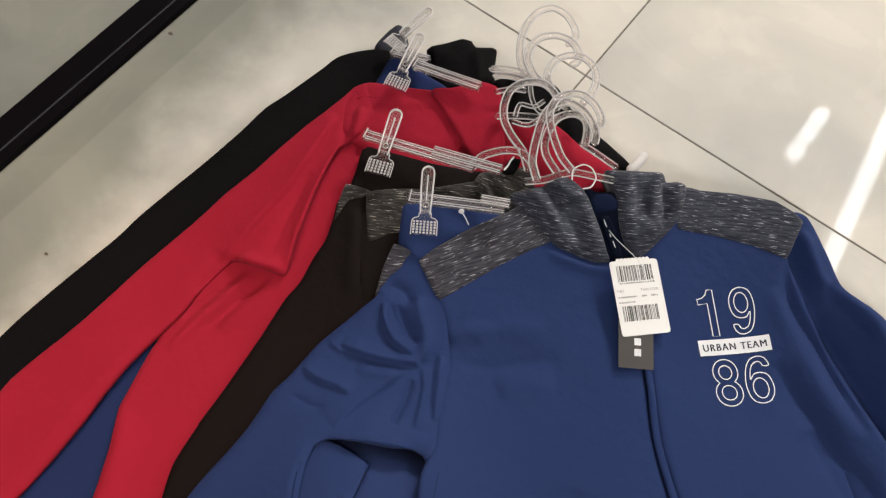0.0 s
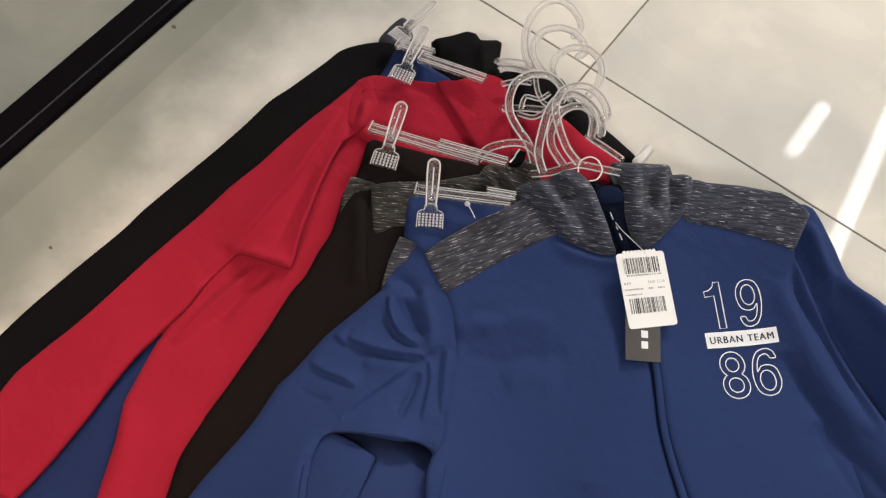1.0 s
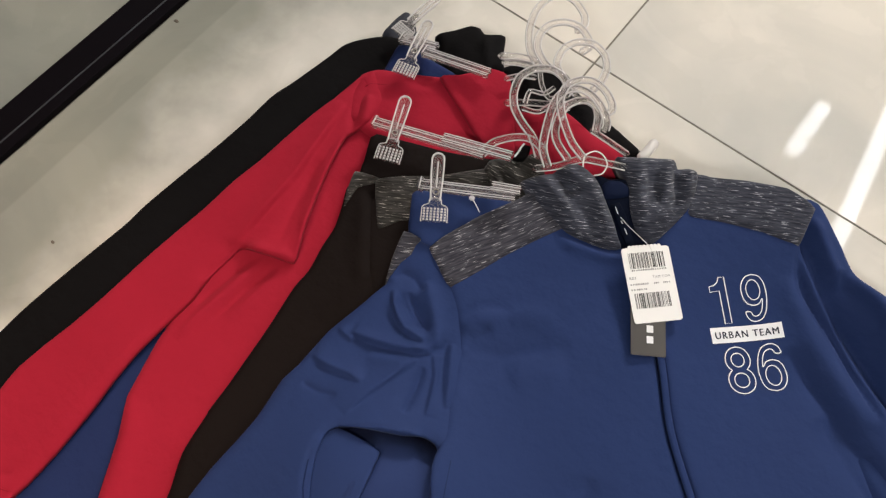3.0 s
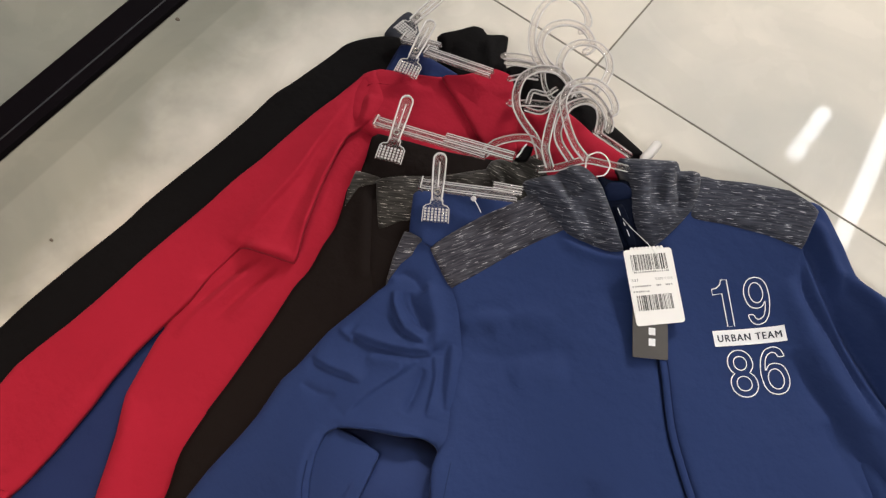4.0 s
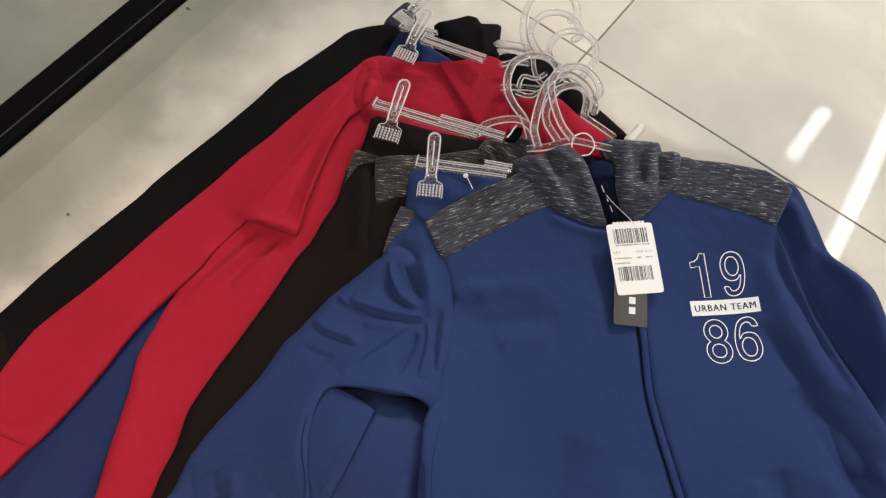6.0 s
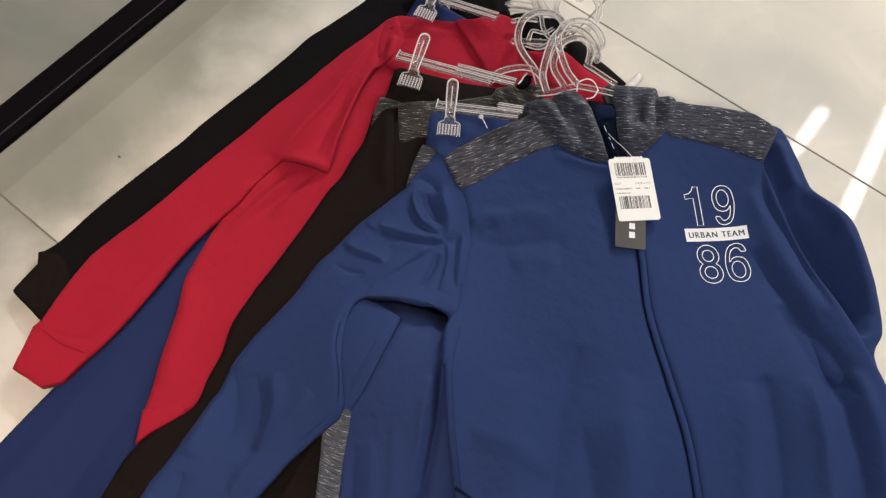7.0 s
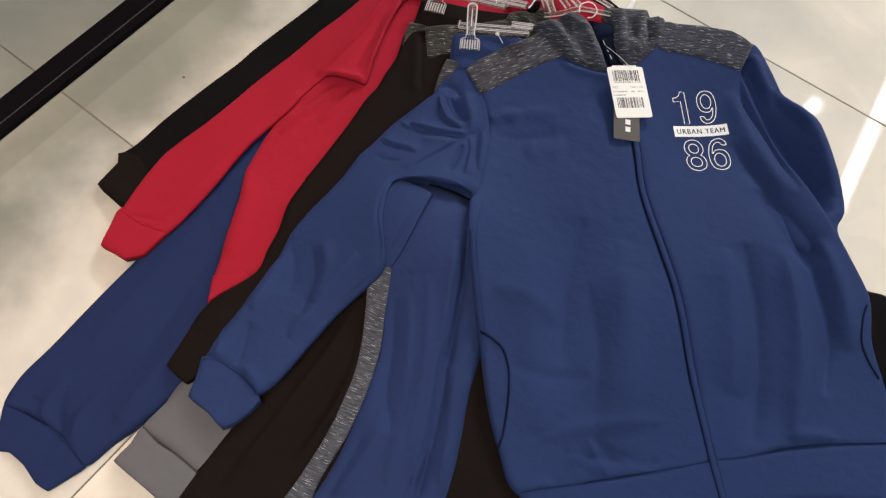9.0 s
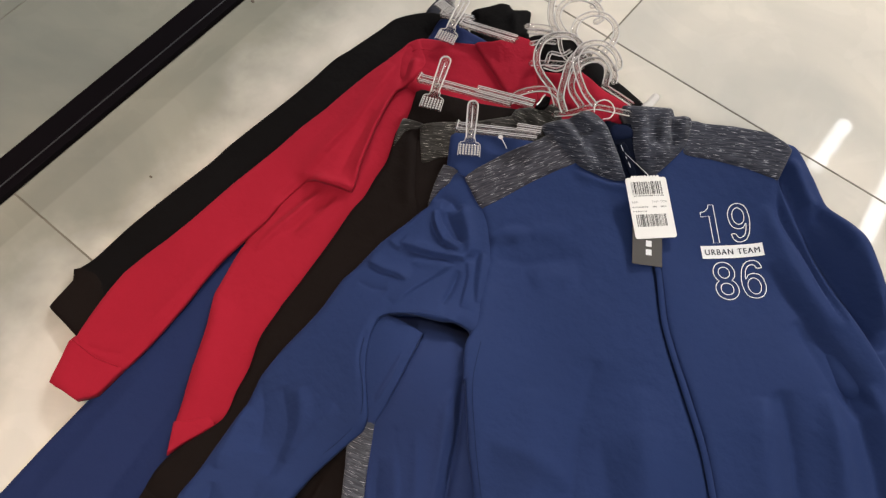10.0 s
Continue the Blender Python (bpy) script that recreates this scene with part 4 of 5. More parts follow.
cloth("front_panel", blue_jacket_top, NAVY, 0.002, [(0.177, 0.568), (0.286, 0.467), (0.346, 0.401), (0.417, 0.342), (0.474, 0.292), (0.555, 0.209), (0.638, 0.132), (0.703, 0.206), (0.753, 0.253), (0.825, 0.315), (0.809, 0.341), (0.763, 0.382), (0.727, 0.416), (0.692, 0.471), (0.632, 0.509), (0.583, 0.537), (0.498, 0.581), (0.407, 0.637), (0.357, 0.670), (0.340, 0.680), (0.222, 0.648)], drop=0.006, roll=0.010, skirt=0.03, folds=BODY_FOLDS, step=0.0045)
cloth("hem_band", blue_jacket_top, NAVY, 0.003, [(0.456, -0.062), (0.483, -0.074), (0.516, -0.052), (0.572, -0.004), (0.627, 0.047), (0.674, 0.093), (0.635, 0.135), (0.588, 0.080), (0.541, 0.028), (0.494, -0.021)], drop=0.005, roll=0.008, skirt=0.04, folds=BODY_FOLDS, tense=0.25)
cloth("hem_band", blue_jacket_top, NAVY, 0.003, [(0.634, 0.132), (0.673, 0.092), (0.711, 0.125), (0.761, 0.172), (0.838, 0.229), (0.883, 0.258), (0.847, 0.312), (0.824, 0.317), (0.752, 0.255), (0.703, 0.207), (0.668, 0.167)], drop=0.005, roll=0.008, skirt=0.04, folds=BODY_FOLDS, tense=0.25)
cloth("yoke", blue_jacket_top, MELANGE_GREY, 0.0045, [(0.015, 0.399), (0.020, 0.422), (0.037, 0.466), (0.061, 0.511), (0.070, 0.532), (0.124, 0.514), (0.111, 0.486), (0.092, 0.446), (0.064, 0.376), (0.044, 0.383)], drop=0.004, roll=0.006, grain=62, tense=0.25)
cloth("yoke", blue_jacket_top, MELANGE, 0.0045, [(0.228, 0.617), (0.210, 0.669), (0.225, 0.676), (0.260, 0.698), (0.304, 0.720), (0.329, 0.722), (0.344, 0.719), (0.348, 0.698), (0.352, 0.670), (0.311, 0.657), (0.267, 0.637)], drop=0.004, roll=0.007, grain=30, tense=0.25)
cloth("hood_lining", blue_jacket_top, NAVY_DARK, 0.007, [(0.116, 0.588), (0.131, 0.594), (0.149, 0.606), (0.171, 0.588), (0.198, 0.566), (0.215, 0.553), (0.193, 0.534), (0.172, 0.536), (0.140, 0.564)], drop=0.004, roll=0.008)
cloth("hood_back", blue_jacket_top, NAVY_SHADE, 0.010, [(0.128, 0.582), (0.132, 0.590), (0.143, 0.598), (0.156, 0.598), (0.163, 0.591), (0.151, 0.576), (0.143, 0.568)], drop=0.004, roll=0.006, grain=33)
cloth("hood", blue_jacket_top, MELANGE, 0.012, [(0.050, 0.528), (0.056, 0.540), (0.064, 0.549), (0.074, 0.560), (0.076, 0.570), (0.083, 0.582), (0.094, 0.588), (0.113, 0.587), (0.130, 0.580), (0.145, 0.569), (0.162, 0.557), (0.182, 0.541), (0.190, 0.533), (0.177, 0.522), (0.163, 0.517), (0.148, 0.513), (0.128, 0.509), (0.110, 0.510), (0.093, 0.513), (0.071, 0.519), (0.059, 0.523)], drop=0.012, roll=0.014, skirt=0.02, grain=27, step=0.0035, folds=[([(0.075, 0.564), (0.086, 0.557), (0.099, 0.553), (0.113, 0.555)], 0.0045, -0.011), ([(0.084, 0.572), (0.100, 0.565), (0.116, 0.566), (0.125, 0.574)], 0.008, 0.008), ([(0.063, 0.524), (0.075, 0.525), (0.091, 0.523), (0.108, 0.516)], 0.0045, -0.007), ([(0.064, 0.538), (0.080, 0.538), (0.105, 0.532), (0.130, 0.524)], 0.008, 0.007), ([(0.117, 0.549), (0.133, 0.537), (0.157, 0.521)], 0.006, -0.006), ([(0.126, 0.566), (0.149, 0.550), (0.172, 0.533)], 0.007, 0.006), ([(0.090, 0.552), (0.114, 0.536), (0.139, 0.524)], 0.006, -0.004)])
cloth("hood", blue_jacket_top, MELANGE, 0.013, [(0.122, 0.622), (0.130, 0.630), (0.160, 0.652), (0.178, 0.664), (0.188, 0.658), (0.198, 0.666), (0.208, 0.669), (0.215, 0.660), (0.221, 0.645), (0.225, 0.625), (0.223, 0.601), (0.217, 0.567), (0.210, 0.555), (0.198, 0.554), (0.185, 0.562), (0.170, 0.576), (0.155, 0.596), (0.141, 0.609)], drop=0.012, roll=0.014, skirt=0.02, grain=36, step=0.0035, folds=[([(0.186, 0.658), (0.195, 0.637), (0.210, 0.622), (0.214, 0.603)], 0.0048, -0.011), ([(0.175, 0.656), (0.187, 0.630), (0.197, 0.602), (0.205, 0.573)], 0.008, 0.008), ([(0.197, 0.659), (0.208, 0.647), (0.216, 0.630)], 0.007, 0.007), ([(0.173, 0.632), (0.184, 0.609), (0.201, 0.597)], 0.005, -0.007), ([(0.209, 0.661), (0.215, 0.644), (0.219, 0.625)], 0.004, -0.005), ([(0.142, 0.635), (0.164, 0.610), (0.188, 0.581), (0.206, 0.561)], 0.01, 0.006), ([(0.154, 0.640), (0.171, 0.617), (0.188, 0.590)], 0.006, -0.004)])
ZIP_LINE = [(0.255, 0.486), (0.294, 0.456), (0.345, 0.396), (0.415, 0.337), (0.472, 0.288), (0.553, 0.206), (0.629, 0.135), (0.674, 0.095)]
zip_part = strip("zip", blue_jacket_top, NAVY, 0.003, ZIP_LINE, 0.010, 0.0024, folds=BODY_FOLDS, twin=0.3)
for side, stuff, wide in ((-0.0044, ZIP, 0.0018), (0.0048, SEAM_NAVY, 0.0011)):
    strip("zip_seam", zip_part, stuff, 0.003, ZIP_LINE, wide, 0.0012, folds=BODY_FOLDS, shift=side)
m = frame_on((0.670, 0.099, 0.019), (0.678, 0.092, 0.018), 0.0)
stop = part("zip_stop", box(bmesh.new(), 0, 0.010, -0.004, 0.004, 0, 0.004, 0.001), STEEL, zip_part, "small steel zip stop")
stop.matrix_world = m
strip("seam", blue_jacket_top, SEAM_NAVY, 0.0015, [(0.016, -0.187), (0.027, -0.179), (0.050, -0.174), (0.079, -0.173), (0.108, -0.178)], 0.0012, 0.0004, folds=SLEEVE_FOLDS)
strip("seam", blue_jacket_top, SEAM_NAVY, -0.0012, [(0.066, 0.133), (0.081, 0.108), (0.111, 0.080), (0.126, 0.054), (0.121, 0.018), (0.110, -0.019), (0.103, -0.070), (0.102, -0.133)], 0.0014, 0.0005, folds=SLEEVE_FOLDS)
strip("seam", blue_jacket_top, SEAM_NAVY, 0.002, [(0.180, 0.222), (0.206, 0.172), (0.253, 0.119), (0.302, 0.071)], 0.0012, 0.0004, folds=BODY_FOLDS)
strip("seam", blue_jacket_top, SEAM_NAVY, 0.003, [(0.459, -0.061), (0.494, -0.022), (0.546, 0.034), (0.598, 0.091), (0.630, 0.128)], 0.0012, 0.0004, folds=BODY_FOLDS)
strip("seam", blue_jacket_top, SEAM_NAVY, 0.003, [(0.639, 0.138), (0.670, 0.170), (0.702, 0.208), (0.751, 0.255), (0.818, 0.311)], 0.0012, 0.0004, folds=BODY_FOLDS)
strip("seam", grey_trousers, SEAM_GREY, -0.038, [(0.010, -0.301), (0.042, -0.303), (0.072, -0.299), (0.111, -0.299)], 0.0012, 0.0004)
strip("seam", navy_trousers_low, SEAM_NAVY, -0.044, [(-0.162, -0.397), (-0.125, -0.384), (-0.078, -0.379), (-0.048, -0.381), (-0.018, -0.385)], 0.0012, 0.0004)
# The shade in the pocket creases is drawn as dark strips.
strip("pocket_edge", blue_jacket_top, CREASE_DARK, 0.003, [(0.290, 0.073), (0.310, 0.075), (0.330, 0.072), (0.354, 0.053), (0.379, 0.016), (0.398, -0.021), (0.401, -0.037)], 0.004, 0.0016, folds=BODY_FOLDS)
strip("pocket_edge", blue_jacket_top, CREASE_DARK, 0.003, [(0.694, 0.455), (0.699, 0.433), (0.714, 0.403), (0.739, 0.384), (0.759, 0.375)], 0.004, 0.0016, folds=BODY_FOLDS)

# ---- chest print ----


def outline_loops(char):
    """Closed outline loops of a glyph, scaled to a unit box."""
    cu = bpy.data.curves.new("glyph", "FONT")
    cu.body, cu.fill_mode, cu.resolution_u = char, "NONE", 6
    ob = new("glyph", cu)
    me = bpy.data.meshes.new_from_object(ob.evaluated_get(bpy.context.evaluated_depsgraph_get()))
    co = np.array([v.co[:2] for v in me.vertices])
    link = {}
    for e in me.edges:
        i, j = e.vertices
        link.setdefault(i, []).append(j)
        link.setdefault(j, []).append(i)
    bpy.data.objects.remove(ob)
    bpy.data.meshes.remove(me)
    co = (co - co.min(0)) / (co.max(0) - co.min(0))
    seen, loops = set(), []
    for i in link:
        if i in seen:
            continue
        loop, at = [], i
        while at not in seen:
            seen.add(at)
            loop.append(co[at])
            at = next((j for j in link[at] if j not in seen), at)
        loops.append(np.array(loop))
    return loops


def outlined(name, char, parent, mat, x0, x1, y0, y1, width, place):
    """A glyph drawn as a printed outline of the given width in the box x0..x1, y0..y1."""
    bm = bmesh.new()
    one = np.array([(0.58, 0), (1, 0), (1, 1), (0.66, 1), (0.55, 0.9), (0.3, 0.83), (0, 0.81), (0, 0.69), (0.58, 0.71)])
    nine = [spline([(0.04, 0.21), (0.10, 0.08), (0.25, 0.01), (0.45, 0.0), (0.70, 0.06), (0.88, 0.22), (0.98, 0.45), (1.0, 0.62), (0.95, 0.82), (0.80, 0.95), (0.52, 1.0), (0.25, 0.96), (0.07, 0.84), (0.0, 0.68), (0.05, 0.50), (0.18, 0.39), (0.42, 0.345), (0.64, 0.37), (0.80, 0.47), (0.75, 0.30), (0.64, 0.17), (0.46, 0.11), (0.32, 0.13), (0.24, 0.21)], 0.03),
            np.array([(0.49 + 0.28 * math.cos(a), 0.675 + 0.215 * math.sin(a)) for a in np.linspace(0, 2 * math.pi, 40, endpoint=False)])]
    own = {"1": [one], "9": nine, "6": [1 - q for q in nine]}
    for loop in own.get(char) or outline_loops(char):
        p = loop * (x1 - x0, y1 - y0) + (x0, y0)
        keep = [k for k in range(len(p)) if np.linalg.norm(p[k] - p[k - 1]) > 1e-5]
        p = p[keep]
        t = np.roll(p, -1, 0) - np.roll(p, 1, 0)
        n = np.stack([-t[:, 1], t[:, 0]], 1) / np.linalg.norm(t, axis=1)[:, None]
        a = [bm.verts.new(place(*(q + m * width / 2))) for q, m in zip(p, n)]
        b = [bm.verts.new(place(*(q - m * width / 2))) for q, m in zip(p, n)]
        for i in range(len(p)):
            j = (i + 1) % len(p)
            bm.faces.new((a[i], a[j], b[j], b[i]))
    return part(name, bm, mat, parent)


def lettering(name, text, parent, mat, x0, x1, y0, y1, place):
    """Filled lettering in the box x0..x1, y0..y1."""
    cu = bpy.data.curves.new("lettering", "FONT")
    cu.body, cu.resolution_u, cu.offset, cu.space_character = text, 3, 0.0, 1.2
    ob = new("lettering", cu)
    me = bpy.data.meshes.new_from_object(ob.evaluated_get(bpy.context.evaluated_depsgraph_get()))
    bpy.data.objects.remove(ob)
    co = np.array([v.co[:2] for v in me.vertices])
    lo, hi = co.min(0), co.max(0)
    for v in me.vertices:
        u, w = (v.co[0] - lo[0]) / (hi[0] - lo[0]), (v.co[1] - lo[1]) / (hi[1] - lo[1])
        v.co = place(x0 + u * (x1 - x0), y0 + w * (y1 - y0))
    me.materials.clear()
    me.materials.append(mat)
    ob = new(name, me)
    ob.parent = parent
    return ob


O, X = Vector((0.334, 0.511)), Vector((0.396, 0.572))
W = (X - O).length
EX = (X - O) / W
EY = Vector((-EX.y, EX.x))


def on_chest(lift):
    def place(u, v):
        q = O + EX * u + EY * v
        return (q.x, q.y, float(surface(q.x, q.y, 0.002, BODY_FOLDS)[0]) + lift)
    return place


chest_print = part("chest_print", bmesh.new(), PRINT, blue_jacket_top, "white outlined numerals and bar")
for ch, (a, b, c, d) in (("1", (0.10, 0.33, 0.25, 0.86)), ("9", (0.54, 0.88, 0.25, 0.86)), ("8", (0.11, 0.48, -0.67, -0.06)), ("6", (0.55, 0.92, -0.67, -0.06))):
    outlined("numeral", ch, chest_print, PRINT, a * W, b * W, c * W, d * W, 0.0012, on_chest(0.0008))
bm = bmesh.new()
for i in range(16):
    for j in range(4):
        cell = [on_chest(0.0008)(W * u / 16, W * 0.205 * v / 4) for u, v in ((i, j), (i + 1, j), (i + 1, j + 1), (i, j + 1))]
        bm.faces.new([bm.verts.new(c) for c in cell])
bmesh.ops.remove_doubles(bm, verts=bm.verts, dist=1e-6)
part("bar", bm, PRINT, chest_print)
for slip in (0.0, 0.006):
    lettering("lettering", "URBAN TEAM", chest_print, PRINT_NAVY, (0.055 + slip) * W, (0.94 + slip) * W, 0.055 * W, 0.145 * W, on_chest(0.0011 + 0.03 * slip))

# ---- neck label and tags ----
cloth("neck_label", blue_jacket_top, NAVY_DARK, 0.010, [(0.151, 0.567), (0.157, 0.575), (0.170, 0.568), (0.186, 0.555), (0.199, 0.544), (0.194, 0.537), (0.177, 0.547)], drop=0.002, roll=0.003, label="black woven neck label")


def plane_from(bl, br, tl):
    bl, br, tl = Vector(bl), Vector(br), Vector(tl)
    x = (br - bl).normalized()
    y = tl - bl
    y = (y - x * y.dot(x)).normalized()
    m = Matrix((x, y, x.cross(y))).transposed().to_4x4()
    m.translation = bl
    return m, (br - bl).length, (tl - bl).length


def card(bm, w, h, thick, r):
    """A card with rounded corners."""
    pts = []
    for cx, cy, a0 in ((w - r, h - r, 0), (r, h - r, 90), (r, r, 180), (w - r, r, 270)):
        pts += [(cx + r * math.cos(radians(a0 + k * 30)), cy + r * math.sin(radians(a0 + k * 30)), 0) for k in range(4)]
    f = bm.faces.new([bm.verts.new(p) for p in pts])
    got = bmesh.ops.extrude_face_region(bm, geom=[f])
    bmesh.ops.translate(bm, verts=[v for v in got["geom"] if isinstance(v, bmesh.types.BMVert)], vec=(0, 0, thick))
    bmesh.ops.recalc_face_normals(bm, faces=bm.faces)
    return bm


m, w, h = plane_from((0.266, 0.434, 0.090), (0.299, 0.458, 0.082), (0.236, 0.482, 0.098))
brand_tag = thing("hang_tag", "charcoal card hang tag with pale blocks, on a jacket", "hang tag")
brand_tag.matrix_world = m
part("card", card(bmesh.new(), w, h, 0.0008, 0.001), CARD_DARK, brand_tag)
for k in range(3):
    y = 0.014 + k * 0.0120
    bm = box(bmesh.new(), 0.45 * w, 0.64 * w, y, y + 0.0080, 0.0008, 0.0011)
    part("block", bm, PRINT, brand_tag, "pale printed block")

m, w, h = plane_from((0.251, 0.464, 0.095), (0.291, 0.507, 0.085), (0.197, 0.530, 0.108))
price_tag = thing("price_tag", "white card price tag with barcodes, hanging on a jacket", "price tag")
price_tag.matrix_world = m
tag_card = part("card", card(bmesh.new(), w, h, 0.0009, 0.0035), CARD, price_tag)
bm = bmesh.new()
for k in range(9):
    x = w * (0.18 + 0.62 * k / 8)
    got = bmesh.ops.create_cone(bm, segments=10, radius1=0.0021, radius2=0.0021, depth=0.0012, cap_ends=True, matrix=Matrix.Translation((x, h + 0.0008, 0.0006)))
part("scalloped_edge", bm, CARD, price_tag)
random.seed(4)
for y0, y1, x0, x1 in ((0.72, 0.93, 0.12, 0.84), (0.19, 0.39, 0.10, 0.84)):
    code = part("barcode", bmesh.new(), INK, price_tag)
    x = x0 * w
    while x < x1 * w:
        thick = random.choice((0.0005, 0.0005, 0.0010, 0.0016))
        part("bar", box(bmesh.new(), x, x + thick, y0 * h, y1 * h, 0.0009, 0.0011), INK, code)
        x += thick + random.choice((0.0005, 0.0006, 0.0011, 0.0015))


def on_tag(u, v):
    return (u, v, 0.0012)


for text, x0, x1, y in (("REF", 0.06, 0.20, 0.575), ("TAM", 0.54, 0.70, 0.575), ("COR", 0.74, 0.91, 0.575)):
    lettering("lettering", text, price_tag, INK_GREY, x0 * w, x1 * w, y * h, (y + 0.034) * h, on_tag)
for x0, x1, y in ((0.14, 0.86, 0.685), (0.06, 0.42, 0.50), (0.55, 0.64, 0.50), (0.74, 0.90, 0.50), (0.06, 0.38, 0.43)):
    bm, x = bmesh.new(), x0
    while x < x1:
        wide = random.choice((0.016, 0.022, 0.028))
        box(bm, x * w, (x + wide) * w, y * h, (y + 0.020) * h, 0.0009, 0.0011)
        x += wide + random.choice((0.012, 0.016, 0.03))
    part("printed_line", bm, INK_GREY, price_tag)
tube("string", None, NYLON, [(0.169, 0.557, 0.111), (0.183, 0.548, 0.120), (0.201, 0.544, 0.121), (0.215, 0.544, 0.115), (0.222, 0.542, 0.112)], 0.0004, sides=6)
tagged(bpy.data.objects["string"], "thin pale nylon string tying a price tag to the jacket", "string")

cloth("neck_label", black_set, BLACK_COLD, 0.006, [(0.024, 0.550), (0.023, 0.570), (0.033, 0.574), (0.036, 0.555)], drop=0.002, roll=0.003, label="black woven neck label")
for a, b in (((0.157, 0.566, 0.108), (0.164, 0.561, 0.107)), ((0.172, 0.556, 0.106), (0.175, 0.554, 0.106)), ((0.180, 0.551, 0.105), (0.186, 0.547, 0.104))):
    tube("stitching", blue_jacket_top, PRINT, [a, b], 0.0005, sides=5)
for a, b in (((0.026, 0.550, 0.105), (0.026, 0.556, 0.105)), ((0.026, 0.558, 0.105), (0.025, 0.563, 0.106)), ((0.025, 0.565, 0.106), (0.025, 0.570, 0.106))):
    tube("stitching", black_set, PRINT, [a, b], 0.0012, sides=5)

# ---- clear plastic hangers ----


def outline_solid(bm, pts, z0, z1, bevel=0.0006):
    f = bm.faces.new([bm.verts.new((x, y, z0)) for x, y in pts])
    got = bmesh.ops.extrude_face_region(bm, geom=[f])
    bmesh.ops.translate(bm, verts=[v for v in got["geom"] if isinstance(v, bmesh.types.BMVert)], vec=(0, 0, z1 - z0))
    bmesh.ops.recalc_face_normals(bm, faces=bm.faces)
    bmesh.ops.bevel(bm, geom=list(bm.edges), offset=bevel, segments=1, affect="EDGES")
    return bm


def clip(parent, jaw_end, lever_end, lift):
    """Spring clip lying on the cloth: toothed jaw, steel rivet, long round-ended finger lever."""
    m = frame_on(jaw_end, lever_end, lift)
    top = (Vector(lever_end) - Vector(jaw_end)).length
    c = part("clip", bmesh.new(), CLEAR, parent, "clear plastic spring clip")
    c.matrix_world = m
    k = top / 0.092
    # x runs from the jaw's teeth to the lever's tip
    jaw = [(0, -0.0160), (0.019, -0.0155), (0.022, -0.0128), (0.0238, -0.0078), (0.031, -0.0064), (0.031, 0.0064), (0.0238, 0.0078), (0.022, 0.0128), (0.019, 0.0155), (0, 0.0160)]
    bm = outline_solid(bmesh.new(), [(x * k, y * k) for x, y in jaw], 0.0005, 0.0030)
    plate = part("jaw", bm, CLEAR_JAW, c, "ribbed clear jaw")
    tube("rim", plate, MILKY_RIM, [(x * k, y * k, 0.0030) for x, y in jaw], 0.0006, 1.4, step=0.002, sides=6)
    bm = bmesh.new()
    for i in range(7):
        for j in range(5):
            x, y = (0.0025 + j * 0.0036) * k, (-0.0129 + i * 0.0043) * k
            box(bm, x - 0.0011, x + 0.0011, y - 0.0013, y + 0.0013, 0.0028, 0.0046, 0.0005)
    part("teeth", bm, MILKY_RIM, plate)
    lever = [(0.026, -0.0058), (0.055, -0.0072), (0.082, -0.0076)]
    lever += [(0.082 + 0.0076 * math.cos(radians(a)), 0.0076 * math.sin(radians(a))) for a in range(-60, 61, 30)]
    lever += [(0.082, 0.0076), (0.055, 0.0072), (0.026, 0.0058)]
    bm = outline_solid(bmesh.new(), [(x * k, y * k) for x, y in lever], 0.0060, 0.0074)
    box(bm, 0.030 * k, 0.042 * k, -0.006 * k, 0.006 * k, 0.0028, 0.0062, 0.0006)
    lev = part("lever", bm, CLEAR_CLIP, c)
    wall = [(x * k, y * k, 0.0092) for x, y in lever]
    tube("rim", lev, MILKY_RIM, wall, 0.0011, 2.0, step=0.002, sides=6)
    tube("rim", lev, MILKY_RIM, [(0.044 * k, 0, 0.0080), (0.060 * k, 0, 0.0080), (0.078 * k, 0, 0.0080)], 0.0009, 1.2, sides=6)
    bm = bmesh.new()
    ring = [(0.0042, 0.0), (0.0042, 0.0016), (0.0034, 0.0022), (0.0022, 0.0016), (0.0022, 0.0)]
    loops = [[bm.verts.new((0.037 * k + r * math.cos(a), r * math.sin(a), 0.0085 + z)) for r, z in ring] for a in np.linspace(0, 2 * math.pi, 14, endpoint=False)]
    for i in range(14):
        a, b = loops[i], loops[(i + 1) % 14]
        for j in range(4):
            bm.faces.new((a[j], b[j], b[j + 1], a[j + 1]))
    part("rivet", bm, STEEL, c, "small steel rivet", smooth=True)
    return c


